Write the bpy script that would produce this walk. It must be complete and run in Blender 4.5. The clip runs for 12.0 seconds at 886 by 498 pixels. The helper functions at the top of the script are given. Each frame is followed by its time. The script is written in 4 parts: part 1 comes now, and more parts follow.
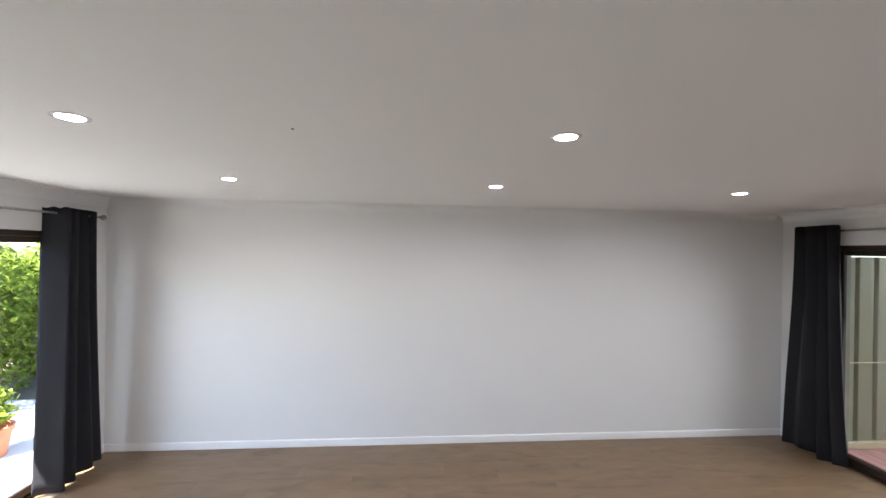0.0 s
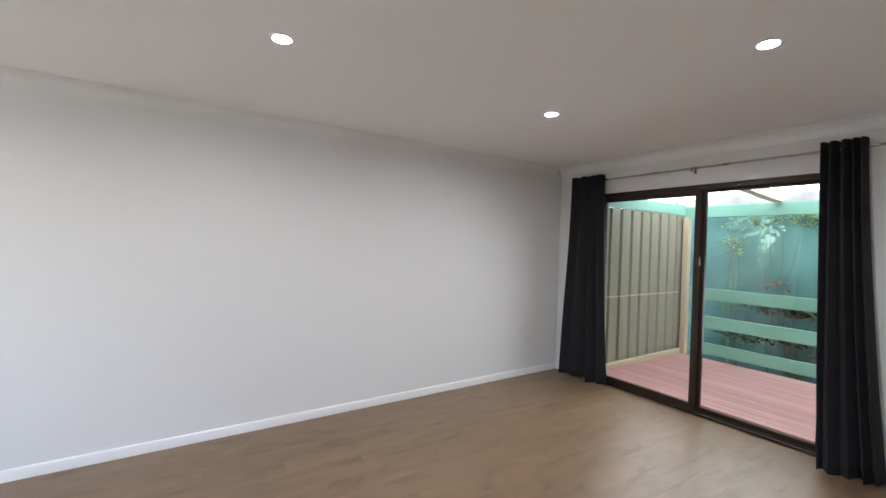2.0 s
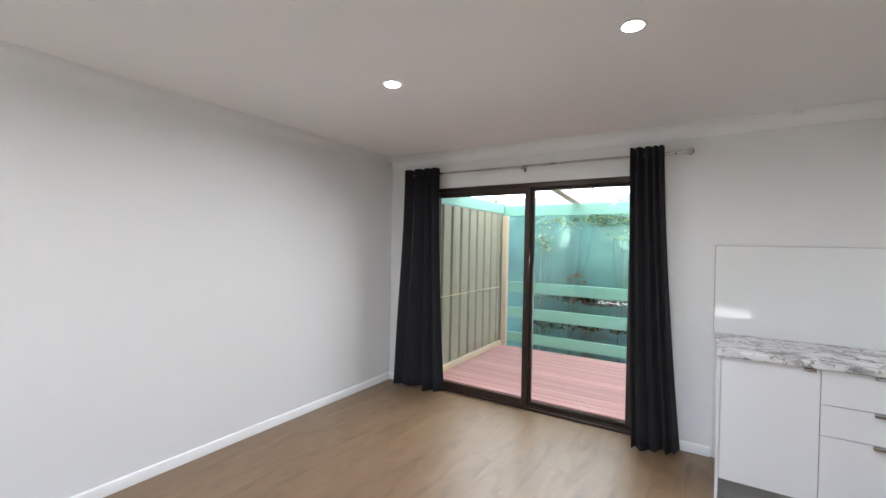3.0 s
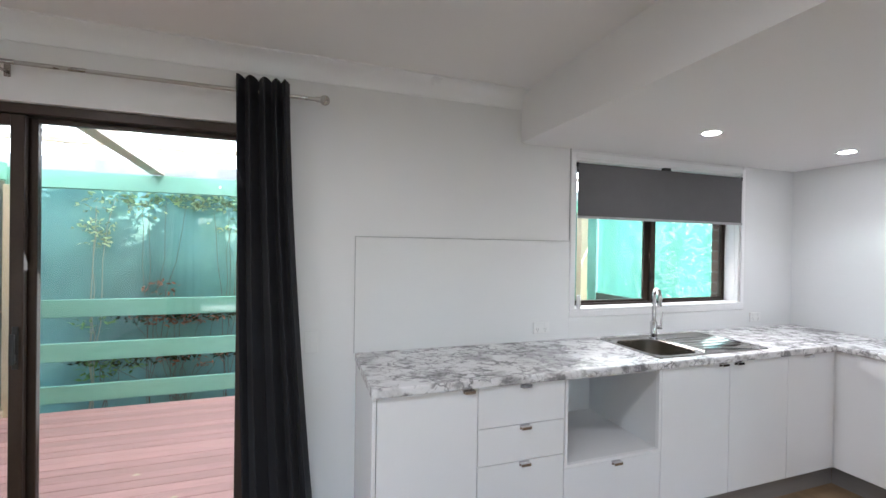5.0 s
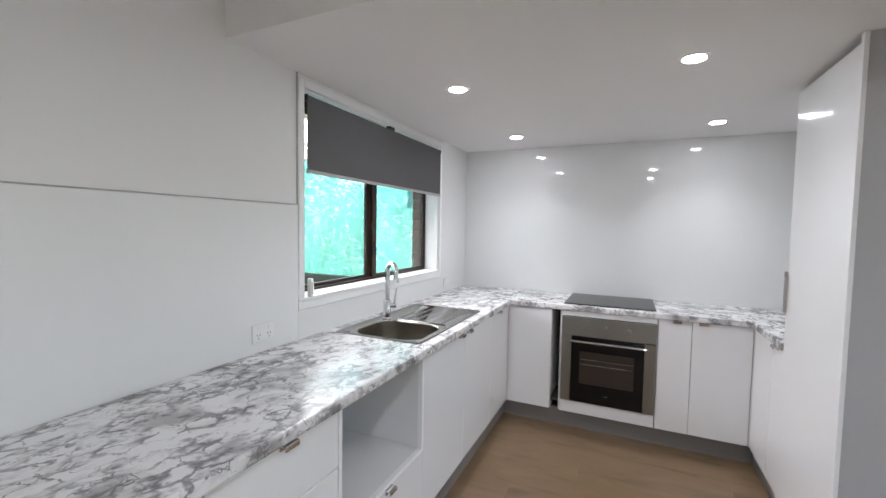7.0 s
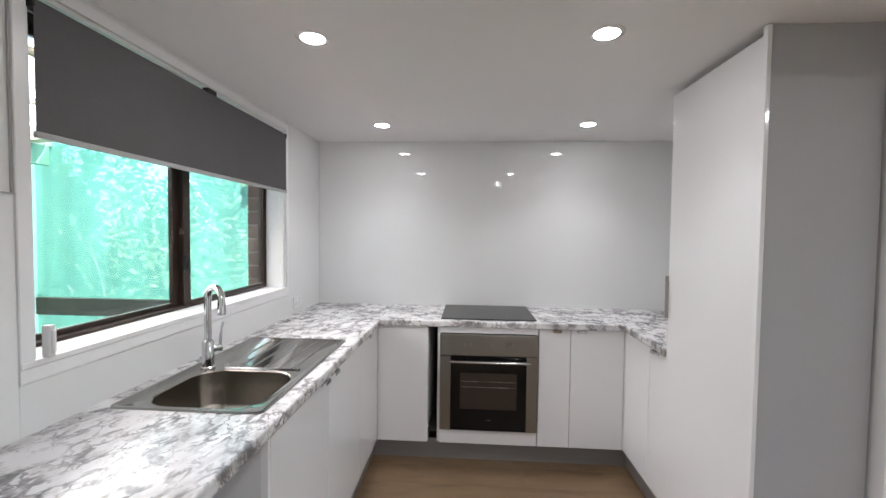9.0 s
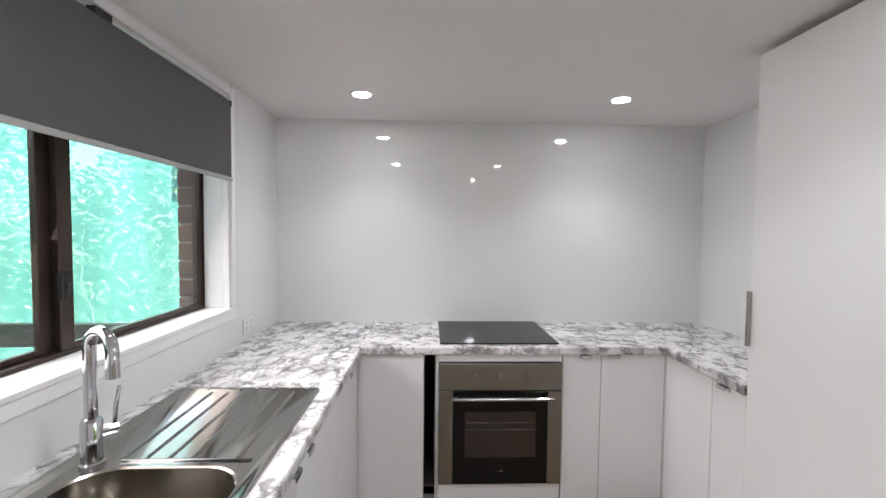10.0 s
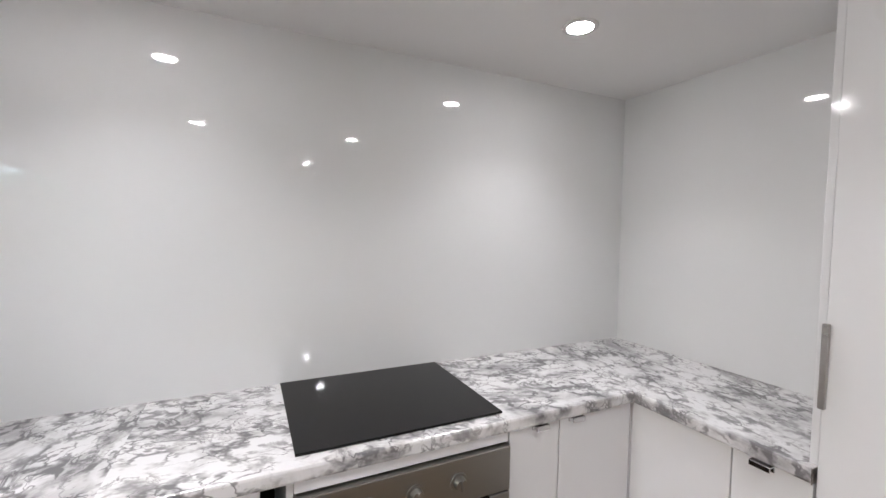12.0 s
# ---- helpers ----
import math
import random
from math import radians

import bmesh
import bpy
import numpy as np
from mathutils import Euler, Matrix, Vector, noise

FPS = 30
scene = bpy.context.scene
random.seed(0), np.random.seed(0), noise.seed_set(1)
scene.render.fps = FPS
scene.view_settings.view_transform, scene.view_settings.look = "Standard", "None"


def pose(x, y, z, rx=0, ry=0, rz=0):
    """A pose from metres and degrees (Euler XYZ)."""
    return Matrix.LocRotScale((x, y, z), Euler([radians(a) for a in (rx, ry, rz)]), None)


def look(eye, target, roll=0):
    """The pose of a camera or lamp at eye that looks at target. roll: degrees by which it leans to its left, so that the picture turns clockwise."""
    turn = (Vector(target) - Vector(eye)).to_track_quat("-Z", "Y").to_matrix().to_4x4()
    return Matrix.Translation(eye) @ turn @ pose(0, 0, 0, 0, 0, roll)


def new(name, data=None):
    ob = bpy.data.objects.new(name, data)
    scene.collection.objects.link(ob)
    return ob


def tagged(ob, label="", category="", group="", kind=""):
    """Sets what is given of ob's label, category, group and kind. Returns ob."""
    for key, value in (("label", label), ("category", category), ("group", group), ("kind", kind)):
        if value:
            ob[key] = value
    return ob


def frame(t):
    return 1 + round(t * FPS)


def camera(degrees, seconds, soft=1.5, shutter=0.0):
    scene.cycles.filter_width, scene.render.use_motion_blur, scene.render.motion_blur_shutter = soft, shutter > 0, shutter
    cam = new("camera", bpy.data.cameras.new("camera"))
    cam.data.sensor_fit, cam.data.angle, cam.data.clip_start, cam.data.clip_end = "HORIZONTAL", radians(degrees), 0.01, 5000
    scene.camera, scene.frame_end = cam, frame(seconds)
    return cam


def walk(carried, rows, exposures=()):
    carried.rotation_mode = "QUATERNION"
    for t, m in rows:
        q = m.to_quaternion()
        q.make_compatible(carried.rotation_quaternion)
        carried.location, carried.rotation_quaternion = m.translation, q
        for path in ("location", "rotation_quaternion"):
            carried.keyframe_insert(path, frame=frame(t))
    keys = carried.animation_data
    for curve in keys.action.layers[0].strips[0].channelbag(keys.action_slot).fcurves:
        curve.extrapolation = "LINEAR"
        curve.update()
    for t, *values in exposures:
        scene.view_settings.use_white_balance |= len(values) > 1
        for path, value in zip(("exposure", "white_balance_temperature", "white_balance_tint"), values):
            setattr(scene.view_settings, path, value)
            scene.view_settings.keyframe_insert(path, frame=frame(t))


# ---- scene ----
EXPOSURE = 3.2
STOPS = [(0.0, 0.0, 6080, 15), (1.0, 0.12, 6080, 15), (1.5, 0.1, 6080, 15), (2.0, 0.1, 6080, 15), (2.5, 0.32, 6050, 14), (3.0, 0.46, 6000, 13.5), (5.0, 0.36, 5880, 12),
         (5.5, 0.2, 5880, 12), (6.5, 0.36, 5930, 12), (7.5, 0.28, 5970, 12.5), (9.5, 0.16, 6190, 13.5), (10.0, 0.18, 6190, 13.5), (10.5, 0.06, 6200, 14), (11.5, 0.16, 6220, 14.5), (12.0, 0.24, 6230, 14.5)]
cam = camera(94.3, 12.0)
PATH = [
    (0, (3.672, 2.758, 2.005), (3.844, 4.75, 2.005), 0.9),
    (0.5, (3.724, 2.938, 1.857), (4.003, 4.918, 1.839), 1.0),
    (1, (3.737, 3.11, 1.757), (4.212, 5.052, 1.725), 1.3),
    (1.5, (3.748, 3.328, 1.64), (4.514, 5.175, 1.597), 1.6),
    (2, (3.875, 3.527, 1.507), (4.965, 5.203, 1.477), 1.6),
    (2.5, (4.04, 3.804, 1.492), (5.461, 5.211, 1.464), 1.3),
    (3, (4.237, 4.047, 1.52), (5.93, 5.111, 1.497), 1.1),
    (4.8, (5.451, 4.242, 1.505), (7.397, 3.779, 1.508), 0.9),
    (5, (5.568, 4.217, 1.502), (7.464, 3.58, 1.489), 0.9),
    (5.5, (5.881, 4.111, 1.492), (7.57, 3.04, 1.464), 1.0),
    (6, (6.087, 4.078, 1.479), (7.506, 2.668, 1.43), 0.9),
    (6.5, (6.272, 4.104, 1.479), (7.396, 2.452, 1.4), 1.0),
    (7, (6.427, 4.049, 1.456), (7.253, 2.231, 1.349), 1.0),
    (7.5, (6.555, 4.002, 1.46), (7.109, 2.083, 1.351), 0.8),
    (9.3, (6.743, 3.408, 1.459), (6.797, 1.41, 1.383), 0.7),
    (9.5, (6.802, 3.291, 1.468), (6.806, 1.293, 1.375), 0.7),
    (10, (6.908, 3.0, 1.477), (6.838, 1.003, 1.392), 0.6),
    (10.5, (6.939, 2.755, 1.46), (6.799, 0.761, 1.379), 0.7),
    (11, (6.918, 2.473, 1.469), (6.645, 0.494, 1.373), 0.7),
    (11.5, (6.944, 2.236, 1.454), (6.465, 0.296, 1.36), 1.0),
    (12, (6.947, 2.007, 1.478), (6.088, 0.204, 1.376), 0.9),
]
walk(cam, [(t, look(eye, target, roll)) for t, eye, target, roll in PATH],
     exposures=[(t, EXPOSURE + d, kelvin, tint) for t, d, kelvin, tint in STOPS])

# ---- light ----
world = bpy.data.worlds.new("world")
scene.world = world
world.use_nodes = True
wn = world.node_tree.nodes
sky = wn.new("ShaderNodeTexSky")
sky.sky_type = "NISHITA"
sky.sun_disc = False
SUN_EL, SUN_AZ = 57.0, 216.0   # degrees; azimuth of the sun clockwise from +y
sky.sun_elevation, sky.sun_rotation = radians(SUN_EL), radians(SUN_AZ)
world.node_tree.links.new(sky.outputs[0], wn["Background"].inputs[0])
wn["Background"].inputs[1].default_value = 0.15
sun = new("sun", bpy.data.lights.new("sun", "SUN"))
sun.data.energy, sun.data.angle, sun.data.color = 5.0, radians(0.5), (1.0, 0.95, 0.87)
_d = Vector((math.sin(radians(SUN_AZ)) * math.cos(radians(SUN_EL)), math.cos(radians(SUN_AZ)) * math.cos(radians(SUN_EL)), math.sin(radians(SUN_EL))))
sun.matrix_world = look(_d * 30, (0, 0, 0))
LAMP_WATTS = {"living room downlights": 0.92, "kitchen downlights": 0.22}


def daylight(x, y, z, target, wide, high, watts, color, spread=180):
    """An area lamp in a window's opening, in place of the sky's light."""
    ob = new("window_daylight", bpy.data.lights.new("window_daylight", "AREA"))
    ob.data.shape, ob.data.size, ob.data.size_y = "RECTANGLE", wide, high
    ob.data.energy, ob.data.color = watts, color
    ob.data.spread = radians(spread)
    ob.matrix_world = look((x, y, z), target)
    return ob


daylight(7.99, 1.8, 1.41, (6.99, 1.8, 0.93), 1.36, 0.5, 0.56, (1.0, 0.86, 0.75), 112)
daylight(8.0, 5.42, 1.2, (7.0, 5.42, 0.72), 1.85, 1.6, 1.5, (1.0, 0.97, 0.93), 130)

# ---- plan (metres) ----
XE, XEO = 7.835, 8.08       # east wall, inner and outer face
XW, XWO = 0.78, 0.55         # west wall
YN, YNO = 6.99, 7.2          # north wall
YS, YSO = 0.46, 0.25         # kitchen's south wall
XK = 5.183                   # kitchen's west wall
YL = 2.2                     # living room's south wall
ZC, ZK = 2.45, 2.148         # ceilings
YB = 2.955                   # front of the lowered kitchen ceiling
ZT, TT = 0.915, 0.04         # worktop
DOOR = (4.45, 6.47, 2.1)     # east sliding door: from, to, height
WDOOR = (3.05, 6.62, 2.1)      # west sliding door
WIN = (1.052, 2.555, 1.11, 2.09)
FX, FY, FW = 7.25, 1.0, 5.71  # cabinet fronts: east, south and west run

# ---- materials ----
def mat(name, color, rough=0.5, metal=0.0, vary=0.06, scale=6.0, fine=60.0, bump=0.05, spec=0.5, coat=0.0, stretch=(1, 1, 1), rand=0.0, rvary=0.1, bdist=0.002):
    m = bpy.data.materials.new(name)
    m.use_nodes = True
    t = m.node_tree
    n, l = t.nodes, t.links
    b = n["Principled BSDF"]
    b.inputs["Metallic"].default_value = metal
    b.inputs["Specular IOR Level"].default_value = spec
    b.inputs["Coat Weight"].default_value = coat
    b.inputs["Coat Roughness"].default_value = 0.04
    co = n.new("ShaderNodeTexCoord")
    mp = n.new("ShaderNodeMapping")
    mp.inputs["Scale"].default_value = stretch
    l.new(co.outputs["Object"], mp.inputs[0])
    n1 = n.new("ShaderNodeTexNoise")
    n1.inputs["Scale"].default_value, n1.inputs["Detail"].default_value = scale, 4
    n2 = n.new("ShaderNodeTexNoise")
    n2.inputs["Scale"].default_value, n2.inputs["Detail"].default_value = fine, 3
    l.new(mp.outputs[0], n1.inputs[0])
    l.new(mp.outputs[0], n2.inputs[0])
    add = n.new("ShaderNodeMath")
    add.operation = "ADD"
    l.new(n1.outputs[0], add.inputs[0])
    l.new(n2.outputs[0], add.inputs[1])
    val = n.new("ShaderNodeMapRange")
    val.inputs[1].default_value, val.inputs[2].default_value = 0.6, 1.4
    val.inputs[3].default_value, val.inputs[4].default_value = 1 - vary, 1 + vary
    l.new(add.outputs[0], val.inputs[0])
    src = val.outputs[0]
    if rand:
        oi = n.new("ShaderNodeObjectInfo")
        r = n.new("ShaderNodeMapRange")
        r.inputs[3].default_value, r.inputs[4].default_value = 1 - rand, 1 + rand
        l.new(oi.outputs["Random"], r.inputs[0])
        mu = n.new("ShaderNodeMath")
        mu.operation = "MULTIPLY"
        l.new(src, mu.inputs[0])
        l.new(r.outputs[0], mu.inputs[1])
        src = mu.outputs[0]
    sc = n.new("ShaderNodeVectorMath")
    sc.operation = "SCALE"
    sc.inputs[0].default_value = color
    l.new(src, sc.inputs["Scale"])
    l.new(sc.outputs[0], b.inputs["Base Color"])
    rr = n.new("ShaderNodeMapRange")
    rr.inputs[1].default_value, rr.inputs[2].default_value = 0.3, 0.7
    rr.inputs[3].default_value, rr.inputs[4].default_value = max(0.01, rough * (1 - rvary)), min(1, rough * (1 + rvary))
    l.new(n1.outputs[0], rr.inputs[0])
    l.new(rr.outputs[0], b.inputs["Roughness"])
    if bump:
        bu = n.new("ShaderNodeBump")
        bu.inputs["Strength"].default_value, bu.inputs["Distance"].default_value = bump, bdist
        l.new(n2.outputs[0], bu.inputs["Height"])
        l.new(bu.outputs[0], b.inputs["Normal"])
    return m


def wood_floor():
    m = mat("oak_laminate", (0.33, 0.225, 0.135), 0.38, vary=0.0, bump=0.0)
    n, l = m.node_tree.nodes, m.node_tree.links
    b = n["Principled BSDF"]
    co = n.new("ShaderNodeTexCoord")
    oi = n.new("ShaderNodeObjectInfo")
    off = n.new("ShaderNodeCombineXYZ")
    mu = n.new("ShaderNodeMath")
    mu.operation, mu.inputs[1].default_value = "MULTIPLY", 37.0
    l.new(oi.outputs["Random"], mu.inputs[0])
    l.new(mu.outputs[0], off.inputs[0])
    l.new(mu.outputs[0], off.inputs[1])
    av = n.new("ShaderNodeVectorMath")
    av.operation = "ADD"
    l.new(co.outputs["Object"], av.inputs[0])
    l.new(off.outputs[0], av.inputs[1])
    mp = n.new("ShaderNodeMapping")
    mp.inputs["Scale"].default_value = (1.7, 5, 5)
    l.new(av.outputs[0], mp.inputs[0])
    big = n.new("ShaderNodeTexNoise")
    big.inputs["Scale"].default_value, big.inputs["Detail"].default_value, big.inputs["Distortion"].default_value = 1.6, 5, 0.8
    l.new(mp.outputs[0], big.inputs[0])
    mp2 = n.new("ShaderNodeMapping")
    mp2.inputs["Scale"].default_value = (4, 90, 90)
    l.new(av.outputs[0], mp2.inputs[0])
    fine = n.new("ShaderNodeTexNoise")
    fine.inputs["Scale"].default_value, fine.inputs["Detail"].default_value = 1.5, 4
    l.new(mp2.outputs[0], fine.inputs[0])
    ramp = n.new("ShaderNodeValToRGB")
    e = ramp.color_ramp.elements
    e[0].position, e[0].color = 0.28, (0.14, 0.087, 0.045, 1)
    e[1].position, e[1].color = 0.66, (0.215, 0.143, 0.079, 1)
    x = e.new(0.42)
    x.color = (0.182, 0.118, 0.064, 1)
    l.new(big.outputs[0], ramp.inputs[0])
    r1 = n.new("ShaderNodeMapRange")
    r1.inputs[1].default_value, r1.inputs[2].default_value, r1.inputs[3].default_value, r1.inputs[4].default_value = 0.3, 0.7, 0.93, 1.05
    l.new(fine.outputs[0], r1.inputs[0])
    r2 = n.new("ShaderNodeMapRange")
    r2.inputs[3].default_value, r2.inputs[4].default_value = 0.95, 1.05
    l.new(oi.outputs["Random"], r2.inputs[0])
    m2 = n.new("ShaderNodeMath")
    m2.operation = "MULTIPLY"
    l.new(r1.outputs[0], m2.inputs[0])
    l.new(r2.outputs[0], m2.inputs[1])
    sc = n.new("ShaderNodeVectorMath")
    sc.operation = "SCALE"
    l.new(ramp.outputs[0], sc.inputs[0])
    l.new(m2.outputs[0], sc.inputs["Scale"])
    l.new(sc.outputs[0], b.inputs["Base Color"])
    bu = n.new("ShaderNodeBump")
    bu.inputs["Strength"].default_value, bu.inputs["Distance"].default_value = 0.15, 0.001
    l.new(fine.outputs[0], bu.inputs["Height"])
    l.new(bu.outputs[0], b.inputs["Normal"])
    return m


def marble(name, along_y):
    """Marble-look print: broken grey veins that run mostly along the worktop, over soft grey clouds."""
    m = mat(name, (0.8, 0.8, 0.8), 0.22, vary=0.0, bump=0.0)
    n, l = m.node_tree.nodes, m.node_tree.links
    b = n["Principled BSDF"]
    co = n.new("ShaderNodeTexCoord")
    rot = n.new("ShaderNodeMapping")
    rot.inputs["Rotation"].default_value = (0, 0, radians(16))
    l.new(co.outputs["Object"], rot.inputs[0])
    st = n.new("ShaderNodeMapping")
    st.inputs["Scale"].default_value = (1.9, 1.3, 1.6) if along_y else (1.3, 1.9, 1.6)
    l.new(rot.outputs[0], st.inputs[0])

    def smooth(src, lo, hi, a, c):
        r = n.new("ShaderNodeMapRange")
        r.interpolation_type = "SMOOTHSTEP"
        r.inputs[1].default_value, r.inputs[2].default_value, r.inputs[3].default_value, r.inputs[4].default_value = lo, hi, a, c
        l.new(src, r.inputs[0])
        return r.outputs[0]

    def noise_of(scale, detail, distortion, rough=0.55, src=None):
        t = n.new("ShaderNodeTexNoise")
        t.inputs["Scale"].default_value, t.inputs["Detail"].default_value = scale, detail
        t.inputs["Distortion"].default_value, t.inputs["Roughness"].default_value = distortion, rough
        l.new(st.outputs[0] if src is None else src, t.inputs[0])
        return t.outputs[0]

    def math_(op, x, y):
        q = n.new("ShaderNodeMath")
        q.operation = op
        for i, v in enumerate((x, y)):
            if isinstance(v, float):
                q.inputs[i].default_value = v
            else:
                l.new(v, q.inputs[i])
        return q.outputs[0]
    total = None
    for scale, width, lo, hi, gain in ((4.6, 0.048, 0.42, 0.62, 0.75), (7.8, 0.058, 0.46, 0.64, 0.5)):
        v = noise_of(scale, 6.0, 0.6, 0.6)
        d = math_("ABSOLUTE", math_("SUBTRACT", v, 0.5), 0.0)
        wid = smooth(noise_of(scale * 1.6, 2, 0.0), 0.35, 0.7, width * 0.25, width)
        vein = smooth(math_("DIVIDE", d, wid), 0.0, 1.15, 1.0, 0.0)
        vein = math_("MULTIPLY", math_("MULTIPLY", vein, smooth(noise_of(scale * 1.3, 2, 0.2), lo, hi, 0.0, 1.0)), gain)
        total = vein if total is None else math_("MAXIMUM", total, vein)
    wp = n.new("ShaderNodeTexNoise")
    wp.inputs["Scale"].default_value, wp.inputs["Detail"].default_value = 9, 3
    l.new(st.outputs[0], wp.inputs[0])
    wp.inputs["Roughness"].default_value = 0.65
    wv = n.new("ShaderNodeVectorMath")
    wv.operation, wv.inputs[3].default_value = "SCALE", 0.17
    l.new(wp.outputs["Color"], wv.inputs[0])
    ad = n.new("ShaderNodeVectorMath")
    ad.operation = "ADD"
    l.new(st.outputs[0], ad.inputs[0])
    l.new(wv.outputs[0], ad.inputs[1])
    vo = n.new("ShaderNodeTexVoronoi")
    vo.feature = "DISTANCE_TO_EDGE"
    vo.inputs["Scale"].default_value = 10.5
    l.new(ad.outputs[0], vo.inputs["Vector"])
    wid = smooth(noise_of(9.0, 2, 0.0), 0.36, 0.68, 0.035, 0.36)
    cell = smooth(math_("DIVIDE", vo.outputs["Distance"], wid), 0.0, 1.0, 0.86, 0.0)
    cell = math_("MULTIPLY", cell, smooth(noise_of(6.5, 3, 0.0), 0.40, 0.60, 0.04, 0.95))
    total = math_("MAXIMUM", total, cell)
    cloud = smooth(noise_of(3.6, 6, 0.5, 0.6), 0.42, 0.72, 0.0, 0.56)
    q = n.new("ShaderNodeMath")
    q.operation, q.use_clamp = "ADD", True
    l.new(total, q.inputs[0])
    l.new(cloud, q.inputs[1])
    ramp = n.new("ShaderNodeValToRGB")
    e = ramp.color_ramp.elements
    e[0].position, e[0].color = 0.05, (0.76, 0.755, 0.755, 1)
    e[1].position, e[1].color = 0.97, (0.18, 0.176, 0.18, 1)
    x = e.new(0.45)
    x.color = (0.43, 0.42, 0.42, 1)
    l.new(q.outputs[0], ramp.inputs[0])
    l.new(ramp.outputs[0], b.inputs["Base Color"])
    return m


def glass(name, tint=(1, 1, 1), rough=0.0):
    m = bpy.data.materials.new(name)
    m.use_nodes = True
    n, l = m.node_tree.nodes, m.node_tree.links
    n.remove(n["Principled BSDF"])
    tr = n.new("ShaderNodeBsdfTransparent")
    tr.inputs[0].default_value = (*tint, 1)
    gl = n.new("ShaderNodeBsdfGlossy")
    gl.inputs["Roughness"].default_value = rough
    lw = n.new("ShaderNodeLayerWeight")
    lw.inputs[0].default_value = 0.5
    pw = n.new("ShaderNodeMath")
    pw.operation, pw.inputs[1].default_value = "POWER", 5.0
    l.new(lw.outputs["Facing"], pw.inputs[0])
    fr = n.new("ShaderNodeMapRange")
    fr.inputs[3].default_value, fr.inputs[4].default_value = 0.035, 1.0
    l.new(pw.outputs[0], fr.inputs[0])
    mx = n.new("ShaderNodeMixShader")
    l.new(fr.outputs[0], mx.inputs[0])
    l.new(tr.outputs[0], mx.inputs[1])
    l.new(gl.outputs[0], mx.inputs[2])
    l.new(mx.outputs[0], n["Material Output"].inputs[0])
    return m


def cloth_screen(name, color, clear, thin=0.5, tint=(0.65, 0.97, 0.88), low=0.8, high=1.2, stretch=(3, 3, 0.6)):
    """A woven or sheet material that lets light through: diffuse, translucent and, by the share clear, open."""
    m = bpy.data.materials.new(name)
    m.use_nodes = True
    n, l = m.node_tree.nodes, m.node_tree.links
    n.remove(n["Principled BSDF"])
    co = n.new("ShaderNodeTexCoord")
    mp = n.new("ShaderNodeMapping")
    mp.inputs["Scale"].default_value = stretch
    l.new(co.outputs["Object"], mp.inputs[0])
    no = n.new("ShaderNodeTexNoise")
    no.inputs["Scale"].default_value, no.inputs["Detail"].default_value = 2.0, 5
    l.new(mp.outputs[0], no.inputs[0])
    r = n.new("ShaderNodeMapRange")
    r.inputs[1].default_value, r.inputs[2].default_value, r.inputs[3].default_value, r.inputs[4].default_value = 0.3, 0.7, low, high
    l.new(no.outputs[0], r.inputs[0])
    sc = n.new("ShaderNodeVectorMath")
    sc.operation, sc.inputs[0].default_value = "SCALE", color
    l.new(r.outputs[0], sc.inputs["Scale"])
    df = n.new("ShaderNodeBsdfDiffuse")
    tl = n.new("ShaderNodeBsdfTranslucent")
    l.new(sc.outputs[0], df.inputs[0])
    l.new(sc.outputs[0], tl.inputs[0])
    m1 = n.new("ShaderNodeMixShader")
    m1.inputs[0].default_value = thin
    l.new(df.outputs[0], m1.inputs[1])
    l.new(tl.outputs[0], m1.inputs[2])
    tr = n.new("ShaderNodeBsdfTransparent")
    tr.inputs[0].default_value = (*tint, 1)
    m2 = n.new("ShaderNodeMixShader")
    m2.inputs[0].default_value = clear
    l.new(m1.outputs[0], m2.inputs[1])
    l.new(tr.outputs[0], m2.inputs[2])
    l.new(m2.outputs[0], n["Material Output"].inputs[0])
    return m


def leaf_material(name, color):
    m = cloth_screen(name, color, 0.0, 0.4)
    n, l = m.node_tree.nodes, m.node_tree.links
    ge = n.new("ShaderNodeNewGeometry")
    r = n.new("ShaderNodeMapRange")
    r.inputs[3].default_value, r.inputs[4].default_value = 0.55, 1.6
    l.new(ge.outputs["Random Per Island"], r.inputs[0])
    sc = [q for q in n if q.bl_idname == "ShaderNodeVectorMath"][0]
    l.new(r.outputs[0], sc.inputs["Scale"])
    return m


def glow(name, color, strength):
    m = bpy.data.materials.new(name)
    m.use_nodes = True
    b = m.node_tree.nodes["Principled BSDF"]
    b.inputs["Emission Color"].default_value = (*color, 1)
    b.inputs["Emission Strength"].default_value = strength
    return m


M_WALL = mat("wall_paint", (0.74, 0.74, 0.735), 0.62, vary=0.012, scale=1.5, fine=220, bump=0.08, bdist=0.0006)
M_CEIL = mat("ceiling_paint", (0.81, 0.80, 0.79), 0.75, vary=0.012, scale=1.2, fine=180, bump=0.06, bdist=0.0006)
M_TRIM = mat("trim_gloss_paint", (0.80, 0.80, 0.80), 0.3, vary=0.015, scale=3, fine=120, bump=0.04, bdist=0.0005)
M_SPLASH = mat("white_glass_splashback", (0.76, 0.765, 0.76), 0.035, vary=0.006, scale=2, fine=40, bump=0.0, spec=0.6, coat=0.3)
M_CAB = mat("white_gloss_laminate", (0.78, 0.78, 0.785), 0.09, vary=0.008, scale=2, fine=60, bump=0.012, bdist=0.0004)
M_CARC = mat("white_melamine", (0.70, 0.70, 0.70), 0.45, vary=0.02, bump=0.03)
